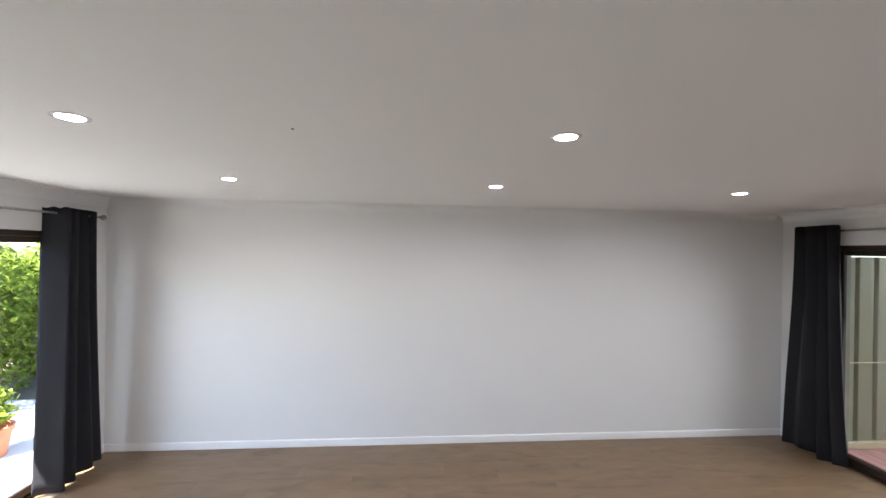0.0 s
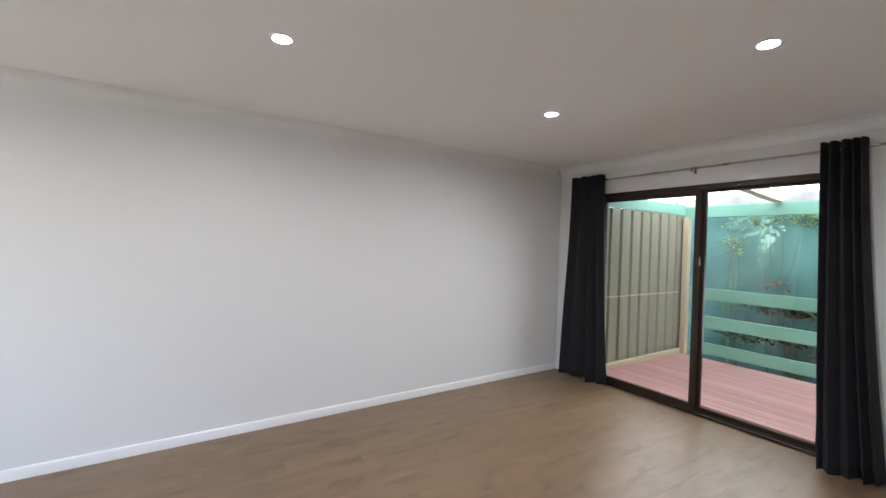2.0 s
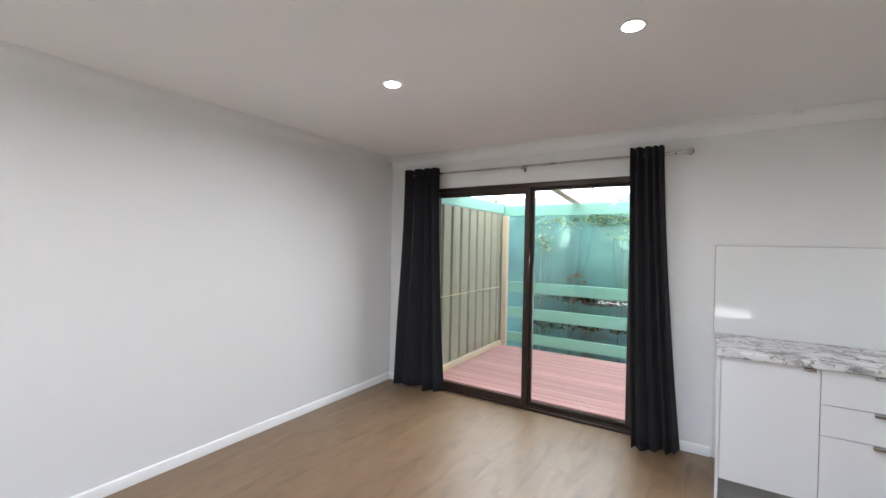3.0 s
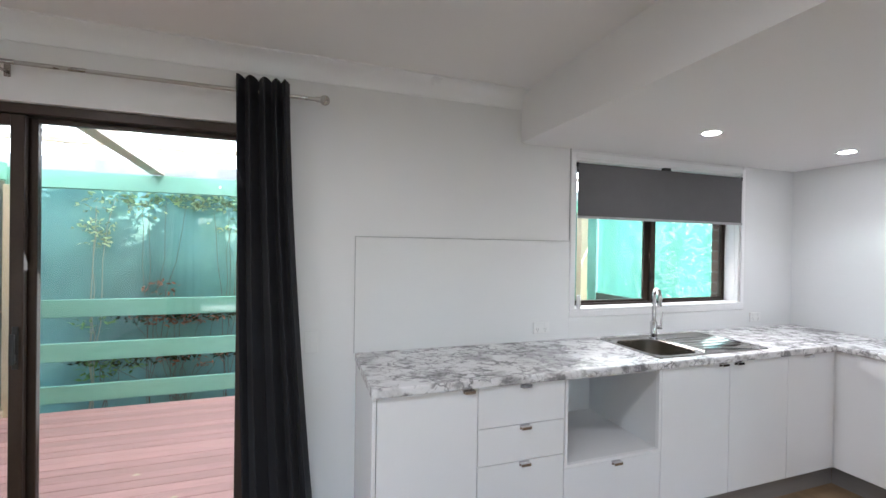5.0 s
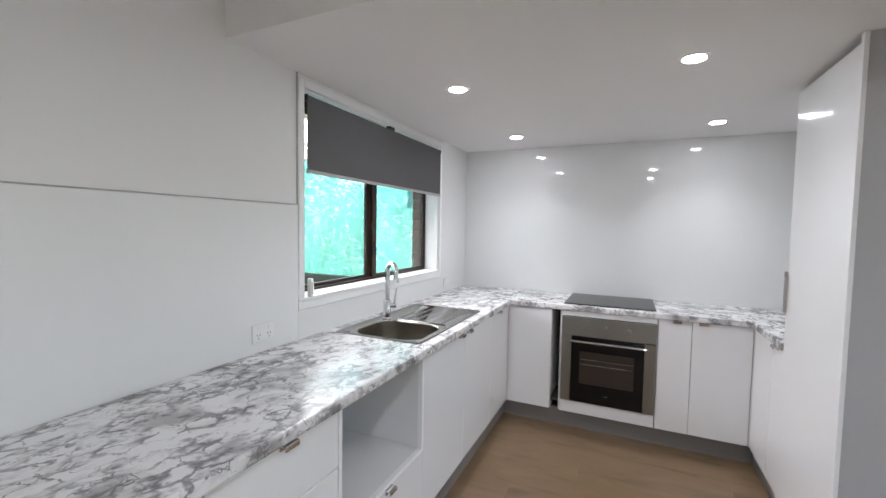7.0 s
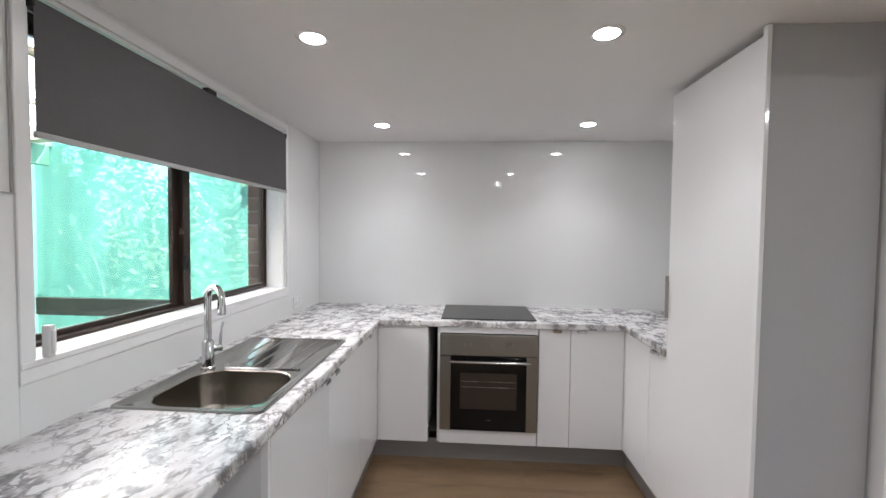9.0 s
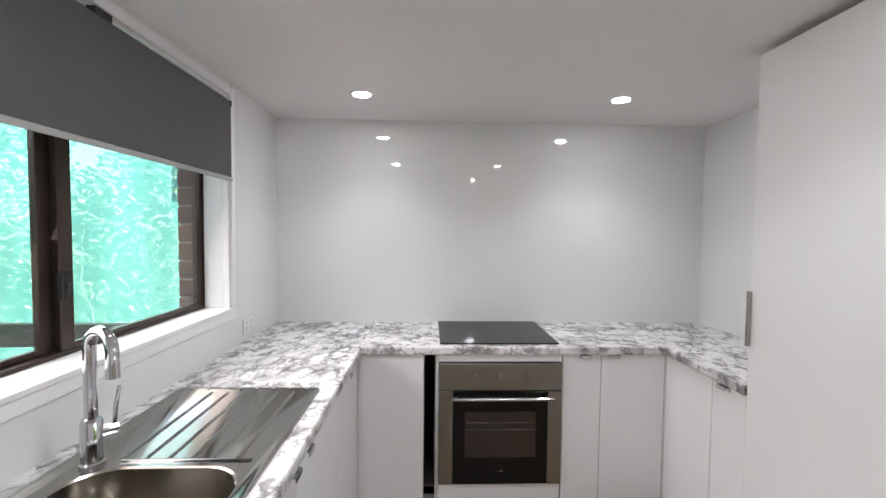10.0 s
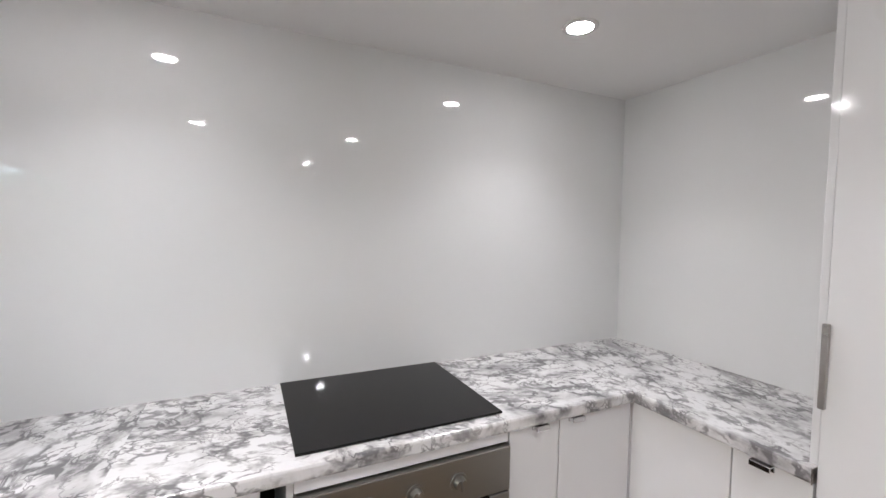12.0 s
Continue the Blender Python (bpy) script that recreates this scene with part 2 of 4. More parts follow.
M_KICK = mat("grey_plinth", (0.25, 0.24, 0.235), 0.35, 0.3, vary=0.08, scale=4, stretch=(1, 1, 14), bump=0.03)
M_STEEL = mat("brushed_steel", (0.31, 0.305, 0.285), 0.33, 1.0, vary=0.015, scale=3, fine=25, stretch=(1, 1, 6), bump=0.0, rvary=0.05)
M_SINK = mat("sink_steel", (0.34, 0.335, 0.32), 0.11, 1.0, vary=0.02, scale=6, fine=30, bump=0.0)
M_BOWL = mat("satin_bowl_steel", (0.36, 0.335, 0.30), 0.2, 1.0, vary=0.03, scale=6, fine=30, bump=0.0, rvary=0.05)
M_CHROME = mat("chrome", (0.62, 0.62, 0.63), 0.06, 1.0, vary=0.02, bump=0.0)
M_NICKEL = mat("brushed_nickel", (0.42, 0.40, 0.38), 0.28, 1.0, vary=0.05, bump=0.02)
M_BLACKGLASS = mat("black_ceramic_glass", (0.006, 0.006, 0.006), 0.05, vary=0.1, bump=0.0, spec=0.25)
M_OVENGLASS = mat("oven_window_glass", (0.04, 0.031, 0.025), 0.05, vary=0.1, bump=0.0, spec=0.25)
M_BLACK = mat("black_plastic", (0.02, 0.02, 0.02), 0.5, vary=0.1)
# near-black, so that gaps and joints read as shaded
M_DARKGAP = mat("dark_gap_board", (0.035, 0.03, 0.026), 0.8, vary=0.15)
M_BRONZE = mat("bronze_aluminium", (0.045, 0.030, 0.022), 0.35, 0.4, vary=0.12, scale=8, bump=0.03)
M_CURTAIN = mat("charcoal_curtain", (0.017, 0.0172, 0.0205), 0.85, vary=0.12, scale=5, fine=400, bump=0.25, bdist=0.001, spec=0.25)
M_CURTAIN.node_tree.nodes["Principled BSDF"].inputs["Sheen Weight"].default_value = 0.04
M_BLIND = mat("grey_blockout_blind", (0.108, 0.105, 0.108), 0.8, vary=0.16, scale=9, fine=300, bump=0.15, bdist=0.0008)
M_PLASTIC = mat("white_plastic", (0.78, 0.78, 0.77), 0.25, vary=0.01, bump=0.0)
M_FLOOR = wood_floor()
M_MARBLE = marble("marble_laminate_lengthwise", True)
M_MARBLE_X = marble("marble_laminate_crosswise", False)
M_GLASS = glass("window_glass", (0.96, 0.98, 0.97))
M_LAMP = glow("lamp_diffuser", (1.0, 0.97, 0.94), 11.0)
M_DECK = mat("red_stained_decking", (0.5, 0.27, 0.245), 0.5, vary=0.16, scale=3, fine=50, stretch=(8, 1, 8), bump=0.2, rand=0.12)
M_FENCE = mat("cream_steel_sheet", (0.30, 0.28, 0.20), 0.4, vary=0.08, scale=2, fine=40, bump=0.03, rand=0.05)
M_GREEN = mat("green_painted_timber", (0.22, 0.47, 0.35), 0.5, vary=0.12, scale=3, fine=40, stretch=(1, 1, 6), bump=0.1, rand=0.08)
M_CREAM = mat("cream_painted_timber", (0.62, 0.50, 0.34), 0.5, vary=0.08, scale=4, bump=0.08)
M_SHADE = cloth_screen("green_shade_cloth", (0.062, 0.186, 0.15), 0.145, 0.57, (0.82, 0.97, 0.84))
# east cloth: front-lit paleness and dappled sun are put into the colour
M_SHADE_E = cloth_screen("dappled_shade_cloth", (0.2, 0.395, 0.35), 0.1, 0.4, low=0.68, high=1.28, stretch=(0.8, 0.8, 0.7))
M_ROOFSHEET = cloth_screen("opal_roof_sheet", (0.64, 0.645, 0.64), 0.0, 0.5)
M_BRICK = mat("brown_brick", (0.14, 0.088, 0.064), 0.85, vary=0.25, scale=9, fine=80, bump=0.5, rand=0.22, bdist=0.004)
M_MORTAR = mat("mortar", (0.25, 0.23, 0.205), 0.9, vary=0.15, bump=0.4, bdist=0.003)
M_PAVE = mat("pale_concrete_paver", (0.38, 0.367, 0.345), 0.8, vary=0.15, scale=3, fine=60, bump=0.2, rand=0.06)
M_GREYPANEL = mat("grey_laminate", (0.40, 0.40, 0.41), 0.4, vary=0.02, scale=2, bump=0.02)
# end rail's backlit silhouette, put into its base colour
M_DARKRAIL = mat("silhouette_rail_timber", (0.06, 0.075, 0.062), 0.7, vary=0.2, scale=4, bump=0.15)
M_PALEBARK = mat("pale_vine_stem", (0.32, 0.34, 0.25), 0.8, vary=0.2, scale=20, bump=0.2)
M_EDGE = mat("grey_edge_trim", (0.42, 0.42, 0.42), 0.35, vary=0.03, bump=0.0)
M_SOIL = mat("garden_soil", (0.075, 0.055, 0.038), 0.95, vary=0.4, scale=4, fine=30, bump=0.6, bdist=0.02)
M_TERRA = mat("terracotta", (0.40, 0.15, 0.075), 0.75, vary=0.12, scale=6, bump=0.15)
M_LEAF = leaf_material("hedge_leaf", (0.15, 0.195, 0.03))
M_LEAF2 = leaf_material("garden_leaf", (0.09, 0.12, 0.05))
# very pale base colour imitates sun shining through the creeper leaves
M_LEAF3 = leaf_material("sunlit_pale_leaf", (0.5, 0.6, 0.36))
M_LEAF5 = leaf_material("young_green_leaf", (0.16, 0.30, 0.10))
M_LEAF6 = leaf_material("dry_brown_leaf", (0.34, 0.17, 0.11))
M_LEAF4 = leaf_material("dark_hedge_shade_leaf", (0.035, 0.055, 0.022))
M_RAFTER = mat("pale_rafter_paint", (0.78, 0.69, 0.56), 0.5, vary=0.06, scale=4, bump=0.08)
M_TWIG = mat("pale_smooth_bark", (0.42, 0.39, 0.33), 0.8, vary=0.2, scale=14, bump=0.3)
M_BARK = mat("bark", (0.13, 0.095, 0.065), 0.9, vary=0.3, scale=12, bump=0.6, bdist=0.006)
M_OUTPAINT = mat("eave_lining_paint", (0.66, 0.65, 0.62), 0.6, vary=0.03)


# ---- builders ----
def box(bm, x0, x1, y0, y1, z0, z1, bevel=0.0, seg=1):
    x0, x1 = min(x0, x1), max(x0, x1)
    y0, y1 = min(y0, y1), max(y0, y1)
    z0, z1 = min(z0, z1), max(z0, z1)
    r = bmesh.ops.create_cube(bm, size=1.0, matrix=Matrix.LocRotScale(((x0 + x1) / 2, (y0 + y1) / 2, (z0 + z1) / 2), None, (x1 - x0, y1 - y0, z1 - z0)))
    if bevel:
        es = list({e for v in r["verts"] for e in v.link_edges})
        bmesh.ops.bevel(bm, geom=es, offset=bevel, segments=seg, affect="EDGES", profile=0.5)
    return bm


def cyl(bm, p, q, r0, r1=None, n=16, caps=True):
    p, q = Vector(p), Vector(q)
    d = q - p
    m = Matrix.Translation((p + q) / 2) @ d.to_track_quat("Z", "Y").to_matrix().to_4x4()
    bmesh.ops.create_cone(bm, cap_ends=caps, segments=n, radius1=r0, radius2=r0 if r1 is None else r1, depth=d.length, matrix=m)
    return bm


def tube(bm, pts, r, n=12):
    """A round tube along a list of points."""
    pts = [Vector(p) for p in pts]
    rings = []
    for i, p in enumerate(pts):
        d = (pts[min(i + 1, len(pts) - 1)] - pts[max(i - 1, 0)]).normalized()
        a = d.cross(Vector((0.31, 0.87, 0.13))).normalized()
        b = d.cross(a)
        rad = r[i] if isinstance(r, (list, tuple)) else r
        rings.append([bm.verts.new(p + rad * (math.cos(2 * math.pi * k / n) * a + math.sin(2 * math.pi * k / n) * b)) for k in range(n)])
    for u, v in zip(rings, rings[1:]):
        for k in range(n):
            bm.faces.new((u[k], u[(k + 1) % n], v[(k + 1) % n], v[k]))
    bm.faces.new(rings[0][::-1])
    bm.faces.new(rings[-1])
    return bm


def lathe(bm, profile, cx=0, cy=0, n=24):
    """A solid of revolution about z from (radius, height) pairs."""
    rings = [[bm.verts.new((cx + r * math.cos(2 * math.pi * k / n), cy + r * math.sin(2 * math.pi * k / n), z)) for k in range(n)] for r, z in profile]
    for u, v in zip(rings, rings[1:]):
        for k in range(n):
            bm.faces.new((u[k], u[(k + 1) % n], v[(k + 1) % n], v[k]))
    bm.faces.new(rings[0][::-1])
    bm.faces.new(rings[-1])
    return bm


def extrude_profile(bm, prof, axis, a, b):
    """A closed profile of 2D points swept along x or y from a to b (profile: the other horizontal axis and z)."""
    def at(u, w, s):
        return (s, u, w) if axis == "x" else (u, s, w)
    r0 = [bm.verts.new(at(u, w, a)) for u, w in prof]
    r1 = [bm.verts.new(at(u, w, b)) for u, w in prof]
    k = len(prof)
    for i in range(k):
        bm.faces.new((r0[i], r0[(i + 1) % k], r1[(i + 1) % k], r1[i]))
    bm.faces.new(r0[::-1])
    bm.faces.new(r1)
    bmesh.ops.recalc_face_normals(bm, faces=bm.faces)
    return bm


def mesh_of(name, bm, material, smooth=None):
    bmesh.ops.recalc_face_normals(bm, faces=bm.faces)
    me = bpy.data.meshes.new(name)
    bm.to_mesh(me)
    bm.free()
    me.materials.append(material)
    if smooth is not None:
        for p in me.polygons:
            p.use_smooth = True
        me.set_sharp_from_angle(angle=radians(smooth))
    return me


def part(name, bm, material, parent, label="", smooth=None):
    ob = new(name, mesh_of(name, bm, material, smooth))
    if parent is not None:
        ob.parent = parent
        ob.matrix_parent_inverse = parent.matrix_world.inverted() if parent.parent is None and parent.type == "EMPTY" else Matrix.Identity(4)
    return tagged(ob, label)


def thing(name, label, category, x, y, z, group="", kind=""):
    ob = new(name)
    ob.empty_display_size = 0.1
    ob.location = (x, y, z)
    bpy.context.view_layer.update()
    return tagged(ob, label, category, group, kind)


def setting(name, bm, material, label, category, smooth=None):
    ob = new(name, mesh_of(name, bm, material, smooth))
    return tagged(ob, label, category, kind="structure")


B = bmesh.new

# ---- structure ----
b = B()   # east wall, with the sliding door's and the window's openings
for y0, y1, z0, z1 in ((YSO, WIN[0], 0, 2.6), (WIN[0], WIN[1], 0, WIN[2]), (WIN[0], WIN[1], WIN[3], 2.6), (WIN[1], DOOR[0], 0, 2.6), (DOOR[0], DOOR[1], DOOR[2], 2.6), (DOOR[1], YNO, 0, 2.6)):
    box(b, XE, 7.965, y0, y1, z0, z1)
wall_east = setting("wall_east", b, M_WALL, "white painted plaster wall with a sliding door and a window", "wall")
b = B()
box(b, XWO, XE, YN, YNO, 0, 2.6)
setting("wall_north", b, M_WALL, "long plain white painted plaster wall", "wall")
b = B()
for y0, y1, z0, z1 in ((YL, WDOOR[0], 0, 2.6), (WDOOR[0], WDOOR[1], DOOR[2], 2.6), (WDOOR[1], YN, 0, 2.6)):
    box(b, XWO, XW, y0, y1, z0, z1)
setting("wall_west", b, M_WALL, "white painted wall with a glazed sliding door", "wall")
b = B()
box(b, XWO, 5.35, 2.0, YL, 0, 2.6)
setting("wall_south", b, M_WALL, "plain white painted wall beside the kitchen", "wall")
b = B()
box(b, XK - 0.15, XE, YSO, YS, 0, 2.6)
setting("wall_kitchen_south", b, M_WALL, "white painted kitchen wall behind glass splashback", "wall")
b = B()
box(b, XK - 0.15, XK, YS, 2.0, 0, 2.6)
setting("wall_kitchen_west", b, M_WALL, "white painted kitchen wall behind glass splashback", "wall")

b = B()
box(b, XWO, 7.965, 2.0, YNO, -0.12, -0.012)
box(b, XK - 0.15, 7.965, YSO, 2.0, -0.12, -0.012)
floor = setting("floor", b, M_DARKGAP, "oak-look laminate plank floor with a warm matt sheen", "floor")

b = B()
box(b, XW, XE, YB, YN, ZC, ZC + 0.1)
box(b, XW, 5.03, YL, YB, ZC, ZC + 0.1)
setting("ceiling", b, M_CEIL, "flat white painted living room ceiling", "ceiling")
b = B()
box(b, 5.03, XE, YS, YB, ZK, ZC + 0.1)
setting("ceiling_kitchen", b, M_CEIL, "lowered white kitchen ceiling with a square front edge", "ceiling")

# coved cornice
def cove(r, lip=0.008, n=6):
    """Profile (out from the wall, down from the ceiling), closed at the corner."""
    pts = [(0, 0), (0, -r - 0.012), (lip, -r - 0.012), (lip, -r)]
    for i in range(1, n):
        a = math.pi / 2 * i / n
        pts.append((lip + (r - lip) * (1 - math.cos(a)), -r + (r - lip) * math.sin(a)))
    pts += [(r, -lip), (r + 0.012, -lip), (r + 0.012, 0)]
    return pts


CR = 0.085
b = B()
extrude_profile(b, [(XE - u, ZC + w) for u, w in cove(CR)], "y", YB, YN)
setting("cornice_east", b, M_TRIM, "white coved plaster cornice above the sliding door", "cornice", 30)
b = B()
extrude_profile(b, [(YN - u, ZC + w) for u, w in cove(CR, 0.002, 10)], "x", XW + 0.002, XE - 0.1)
setting("cornice_north", b, M_WALL, "white coved plaster cornice on the long wall", "cornice", 30)
b = B()
extrude_profile(b, [(XW + u, ZC + w) for u, w in cove(CR)], "y", YL, YN)
setting("cornice_west", b, M_TRIM, "white coved plaster cornice above the west door", "cornice", 30)

# skirting boards with a rounded top
def skirt(name, axis, face, out, a, c):
    h, t = 0.072, 0.014
    prof = [(face, 0), (face + out * t, 0), (face + out * t, h - 0.012), (face + out * t * 0.75, h - 0.004), (face + out * t * 0.3, h), (face, h)]
    setting(name, extrude_profile(B(), prof, axis, a, c), M_TRIM, "low white painted timber skirting board", "skirting", 40)


skirt("baseboard_north", "x", YN, -1, XW, XE - 0.015)
skirt("baseboard_east_1", "y", XE, -1, 3.96, DOOR[0] - 0.03)
skirt("baseboard_east_2", "y", XE, -1, DOOR[1] + 0.03, YN)
skirt("baseboard_west", "y", XW, 1, WDOOR[1] + 0.03, YN)
skirt("baseboard_south", "x", YL, 1, XW, 5.35)

# white glass splashbacks
b = B()
box(b, XE - 0.006, XE, WIN[1] + 0.036, 3.956, ZT, 1.546, 0.001)
setting("splashback_1", b, M_SPLASH, "white back-painted glass splashback with polished edge", "splashback")
b = B()
box(b, XE - 0.009, XE, WIN[1] + 0.0365, 3.9605, 1.5462, 1.55)
box(b, XE - 0.009, XE, 3.9565, 3.9605, ZT, 1.546)
# grey strip in place of the shadow line beside the architrave
box(b, XE - 0.006, XE, WIN[1] + 0.0365, WIN[1] + 0.041, 1.5505, ZK)
setting("splashback_trim", b, M_EDGE, "thin grey edge trim round the glass splashback, plus a shadow line", "edge trim")
b = B()
box(b, XE - 0.006, XE, YS + 0.007, 1.035, ZT, ZK)
box(b, XE - 0.006, XE, 1.035, WIN[1] + 0.036, ZT, 1.049)
setting("splashback_2", b, M_SPLASH, "white back-painted glass splashback under the window", "splashback")
b = B()
box(b, XK, XE - 0.0005, YS, YS + 0.006, ZT, ZK)
setting("splashback_3", b, M_SPLASH, "full-height white glass splashback behind the cooktop", "splashback")
b = B()
box(b, XK, XK + 0.006, YS + 0.007, 1.52, ZT, ZK)
setting("splashback_4", b, M_SPLASH, "full-height white glass splashback beside the pantry", "splashback")


# ---- sliding doors ----
def sliding_door(name, xin, sgn, y0, y1, top, label):
    """Two glazed leaves in a bronze frame. xin: face of the room's wall, sgn: +1 if outside lies to +x."""
    def X(d):
        return xin + sgn * d
    root = thing(name, label, "sliding door", X(0.1), (y0 + y1) / 2, 0, kind="structure")
    mid = (y0 + y1) / 2
    fr = part("door_frame", box(B(), X(0.03), X(0.13), y0, y1, top - 0.045, top, 0.003), M_BRONZE, root)
    part("threshold_track", box(box(box(B(), X(0.03), X(0.14), y0, y1, 0.0, 0.022, 0.003), X(0.055), X(0.062), y0, y1, 0.022, 0.034), X(0.1), X(0.107), y0, y1, 0.022, 0.034), M_BRONZE, root)
    for a in (y0, y1 - 0.04):
        part("jamb", box(B(), X(0.03), X(0.13), a, a + 0.04, 0.022, top - 0.045, 0.003), M_BRONZE, root)
    for k, (a, c, d) in enumerate(((mid - 0.065, y1 - 0.04, 0.058), (y0 + 0.04, mid - 0.03, 0.102))):
        s = 0.05 if k == 0 else 0.062
        leaf = part("door_leaf", box(B(), X(d - 0.016), X(d + 0.016), a, a + s, 0.035, top - 0.046, 0.003), M_BRONZE, root)
        part("stile", box(B(), X(d - 0.016), X(d + 0.016), c - s, c, 0.035, top - 0.046, 0.003), M_BRONZE, leaf)
        hr = 0.05 if k == 0 else 0.022
        part("top_rail", box(B(), X(d - 0.014), X(d + 0.014), a + s, c - s, top - 0.046 - hr, top - 0.046, 0.002), M_BRONZE, leaf)
        part("bottom_rail", box(B(), X(d - 0.014), X(d + 0.014), a + s, c - s, 0.035, 0.035 + (0.055 if k == 0 else 0.03), 0.002), M_BRONZE, leaf)
        g = part("pane", box(B(), X(d - 0.003), X(d + 0.003), a + s, c - s, 0.06, top - 0.06), M_GLASS, leaf)
        g.visible_shadow = False
        if k == 0:
            b = box(B(), X(d - 0.022), X(d - 0.016), a + 0.012, a + 0.036, 0.93, 1.12, 0.003)
            box(b, X(d - 0.04), X(d - 0.022), a + 0.016, a + 0.032, 0.96, 1.0, 0.004)
            box(b, X(d - 0.048), X(d - 0.036), a + 0.014, a + 0.034, 0.955, 1.09, 0.005, 2)
            part("latch_handle", b, M_BLACK, leaf, "black latch handle")
    return root


sliding_door("door_1", XE, 1, DOOR[0], DOOR[1], DOOR[2], "bronze aluminium sliding glass door to the deck, closed")
sliding_door("door_2", XW, -1, WDOOR[0], WDOOR[1], WDOOR[2], "bronze aluminium sliding glass door to the sunny garden")

# ---- kitchen window ----
w0, w1, wz0, wz1 = WIN
win = thing("window_1", "bronze aluminium sliding window with white timber surround", "window", 7.96, (w0 + w1) / 2, wz0, kind="structure")
T = 0.036
sur = part("window_frame", box(B(), XE - 0.012, XE, w0 - T, w0, wz0 - 0.01, wz1 + T, 0.002), M_TRIM, win, "white painted timber architrave")
part("architrave", box(B(), XE - 0.012, XE, w1, w1 + T, wz0 - 0.01, wz1 + T, 0.002), M_TRIM, sur)
part("architrave", box(B(), XE - 0.0125, XE, w0 + 0.0005, w1 - 0.0005, wz1, wz1 + T, 0.002), M_TRIM, sur)
prof = [(XE, 1.05), (XE - 0.008, 1.05), (XE - 0.011, 1.056), (XE - 0.011, wz0 - 0.019), (XE, wz0 - 0.019)]
part("window_apron", extrude_profile(B(), prof, "y", w0 - T, w1 + T), M_TRIM, win)
part("window_sill", box(B(), XE - 0.014, 7.945, w0 - T, w1 + T, wz0 - 0.018, wz0, 0.003, 2), M_TRIM, win, "white painted timber sill")
for a, c in ((w0 - 0.001, w0 + 0.012), (w1 - 0.012, w1 + 0.001)):
    part("reveal", box(B(), XE, 7.945, a, c, wz0, wz1), M_TRIM, win)
part("reveal", box(B(), XE, 7.945, w0 + 0.012, w1 - 0.012, wz1 - 0.012, wz1 + 0.001), M_TRIM, win)
fo = part("sash_frame", box(B(), 7.945, 8.0, w0, w1, wz0, wz0 + 0.012, 0.002), M_BRONZE, win, "dark bronze aluminium frame")
part("head", box(B(), 7.945, 8.0, w0, w1, wz1 - 0.035, wz1, 0.002), M_BRONZE, fo)
for a in (w0, w1 - 0.014):
    part("jamb", box(B(), 7.946, 7.999, a, a + 0.014, wz0 + 0.012, wz1 - 0.035, 0.002), M_BRONZE, fo)
WM = 1.80
for a, c, d, sa, sc in ((w0 + 0.014, WM + 0.004, 7.962, 0.02, 0.047), (WM - 0.004, w1 - 0.014, 7.984, 0.047, 0.025)):
    sash = part("sash", box(B(), d - 0.01, d + 0.01, a, a + sa, wz0 + 0.012, wz1 - 0.035, 0.002), M_BRONZE, win)
    part("stile", box(B(), d - 0.01, d + 0.01, c - sc, c, wz0 + 0.012, wz1 - 0.035, 0.002), M_BRONZE, sash)
    part("rail", box(B(), d - 0.009, d + 0.009, a + sa, c - sc, wz0 + 0.012, wz0 + 0.03, 0.002), M_BRONZE, sash)
    part("rail", box(B(), d - 0.009, d + 0.009, a + sa, c - sc, wz1 - 0.06, wz1 - 0.035, 0.002), M_BRONZE, sash)
    g = part("pane", box(B(), d - 0.002, d + 0.002, a + sa, c - sc, wz0 + 0.03, wz1 - 0.06), M_GLASS, sash)
    g.visible_shadow = False
part("window_latch", box(box(B(), 7.935, 7.952, WM - 0.012, WM + 0.012, 1.27, 1.35, 0.003), 7.925, 7.937, WM - 0.006, WM + 0.006, 1.285, 1.32, 0.003), M_BLACK, win, "black sash latch")

# ---- outside, east: brick skin, deck, fence, pergola ----
b = B()
for y0, y1, z0, z1 in ((YSO, w0 - 0.03, -0.3, 2.35), (w0 - 0.03, w1 + 0.03, -0.3, wz0 - 0.06), (w0 - 0.03, w1 + 0.03, wz1 + 0.02, 2.35), (w1 + 0.03, DOOR[0] - 0.02, -0.3, 2.35), (DOOR[0] - 0.02, DOOR[1] + 0.02, DOOR[2] + 0.03, 2.35), (DOOR[0] - 0.02, DOOR[1] + 0.02, -0.3, -0.03), (DOOR[1] + 0.02, YNO, -0.3, 2.35)):
    box(b, 7.968, XEO, y0, y1, z0, z1)
brick_skin = setting("wall_east_outer", b, M_MORTAR, "brown brick outer skin of the house", "brick wall")

# ---- kitchen cabinets ----
def pull(bm, axis, face, out, c, z, w=0.05):
    """A small chrome lip pull over a front's top edge. axis: the front runs along it."""
    def bx(a0, a1, o0, o1, z0, z1, bv):
        if axis == "y":
            box(bm, face + out * o0, face + out * o1, a0, a1, z0, z1, bv, 2)
        else:
            box(bm, a0, a1, face + out * o0, face + out * o1, z0, z1, bv, 2)
    bx(c - w / 2, c + w / 2, -0.002, 0.004, z - 0.016, z + 0.004, 0.001)
    bx(c - w / 2, c + w / 2, 0.002, 0.024, z - 0.002, z + 0.003, 0.001)
    bx(c - w / 2, c + w / 2, 0.020, 0.025, z - 0.012, z + 0.002, 0.001)
    return bm


ZB, ZU = 0.128, ZT - TT     # underside of fronts, underside of worktop
GAP = 0.0018


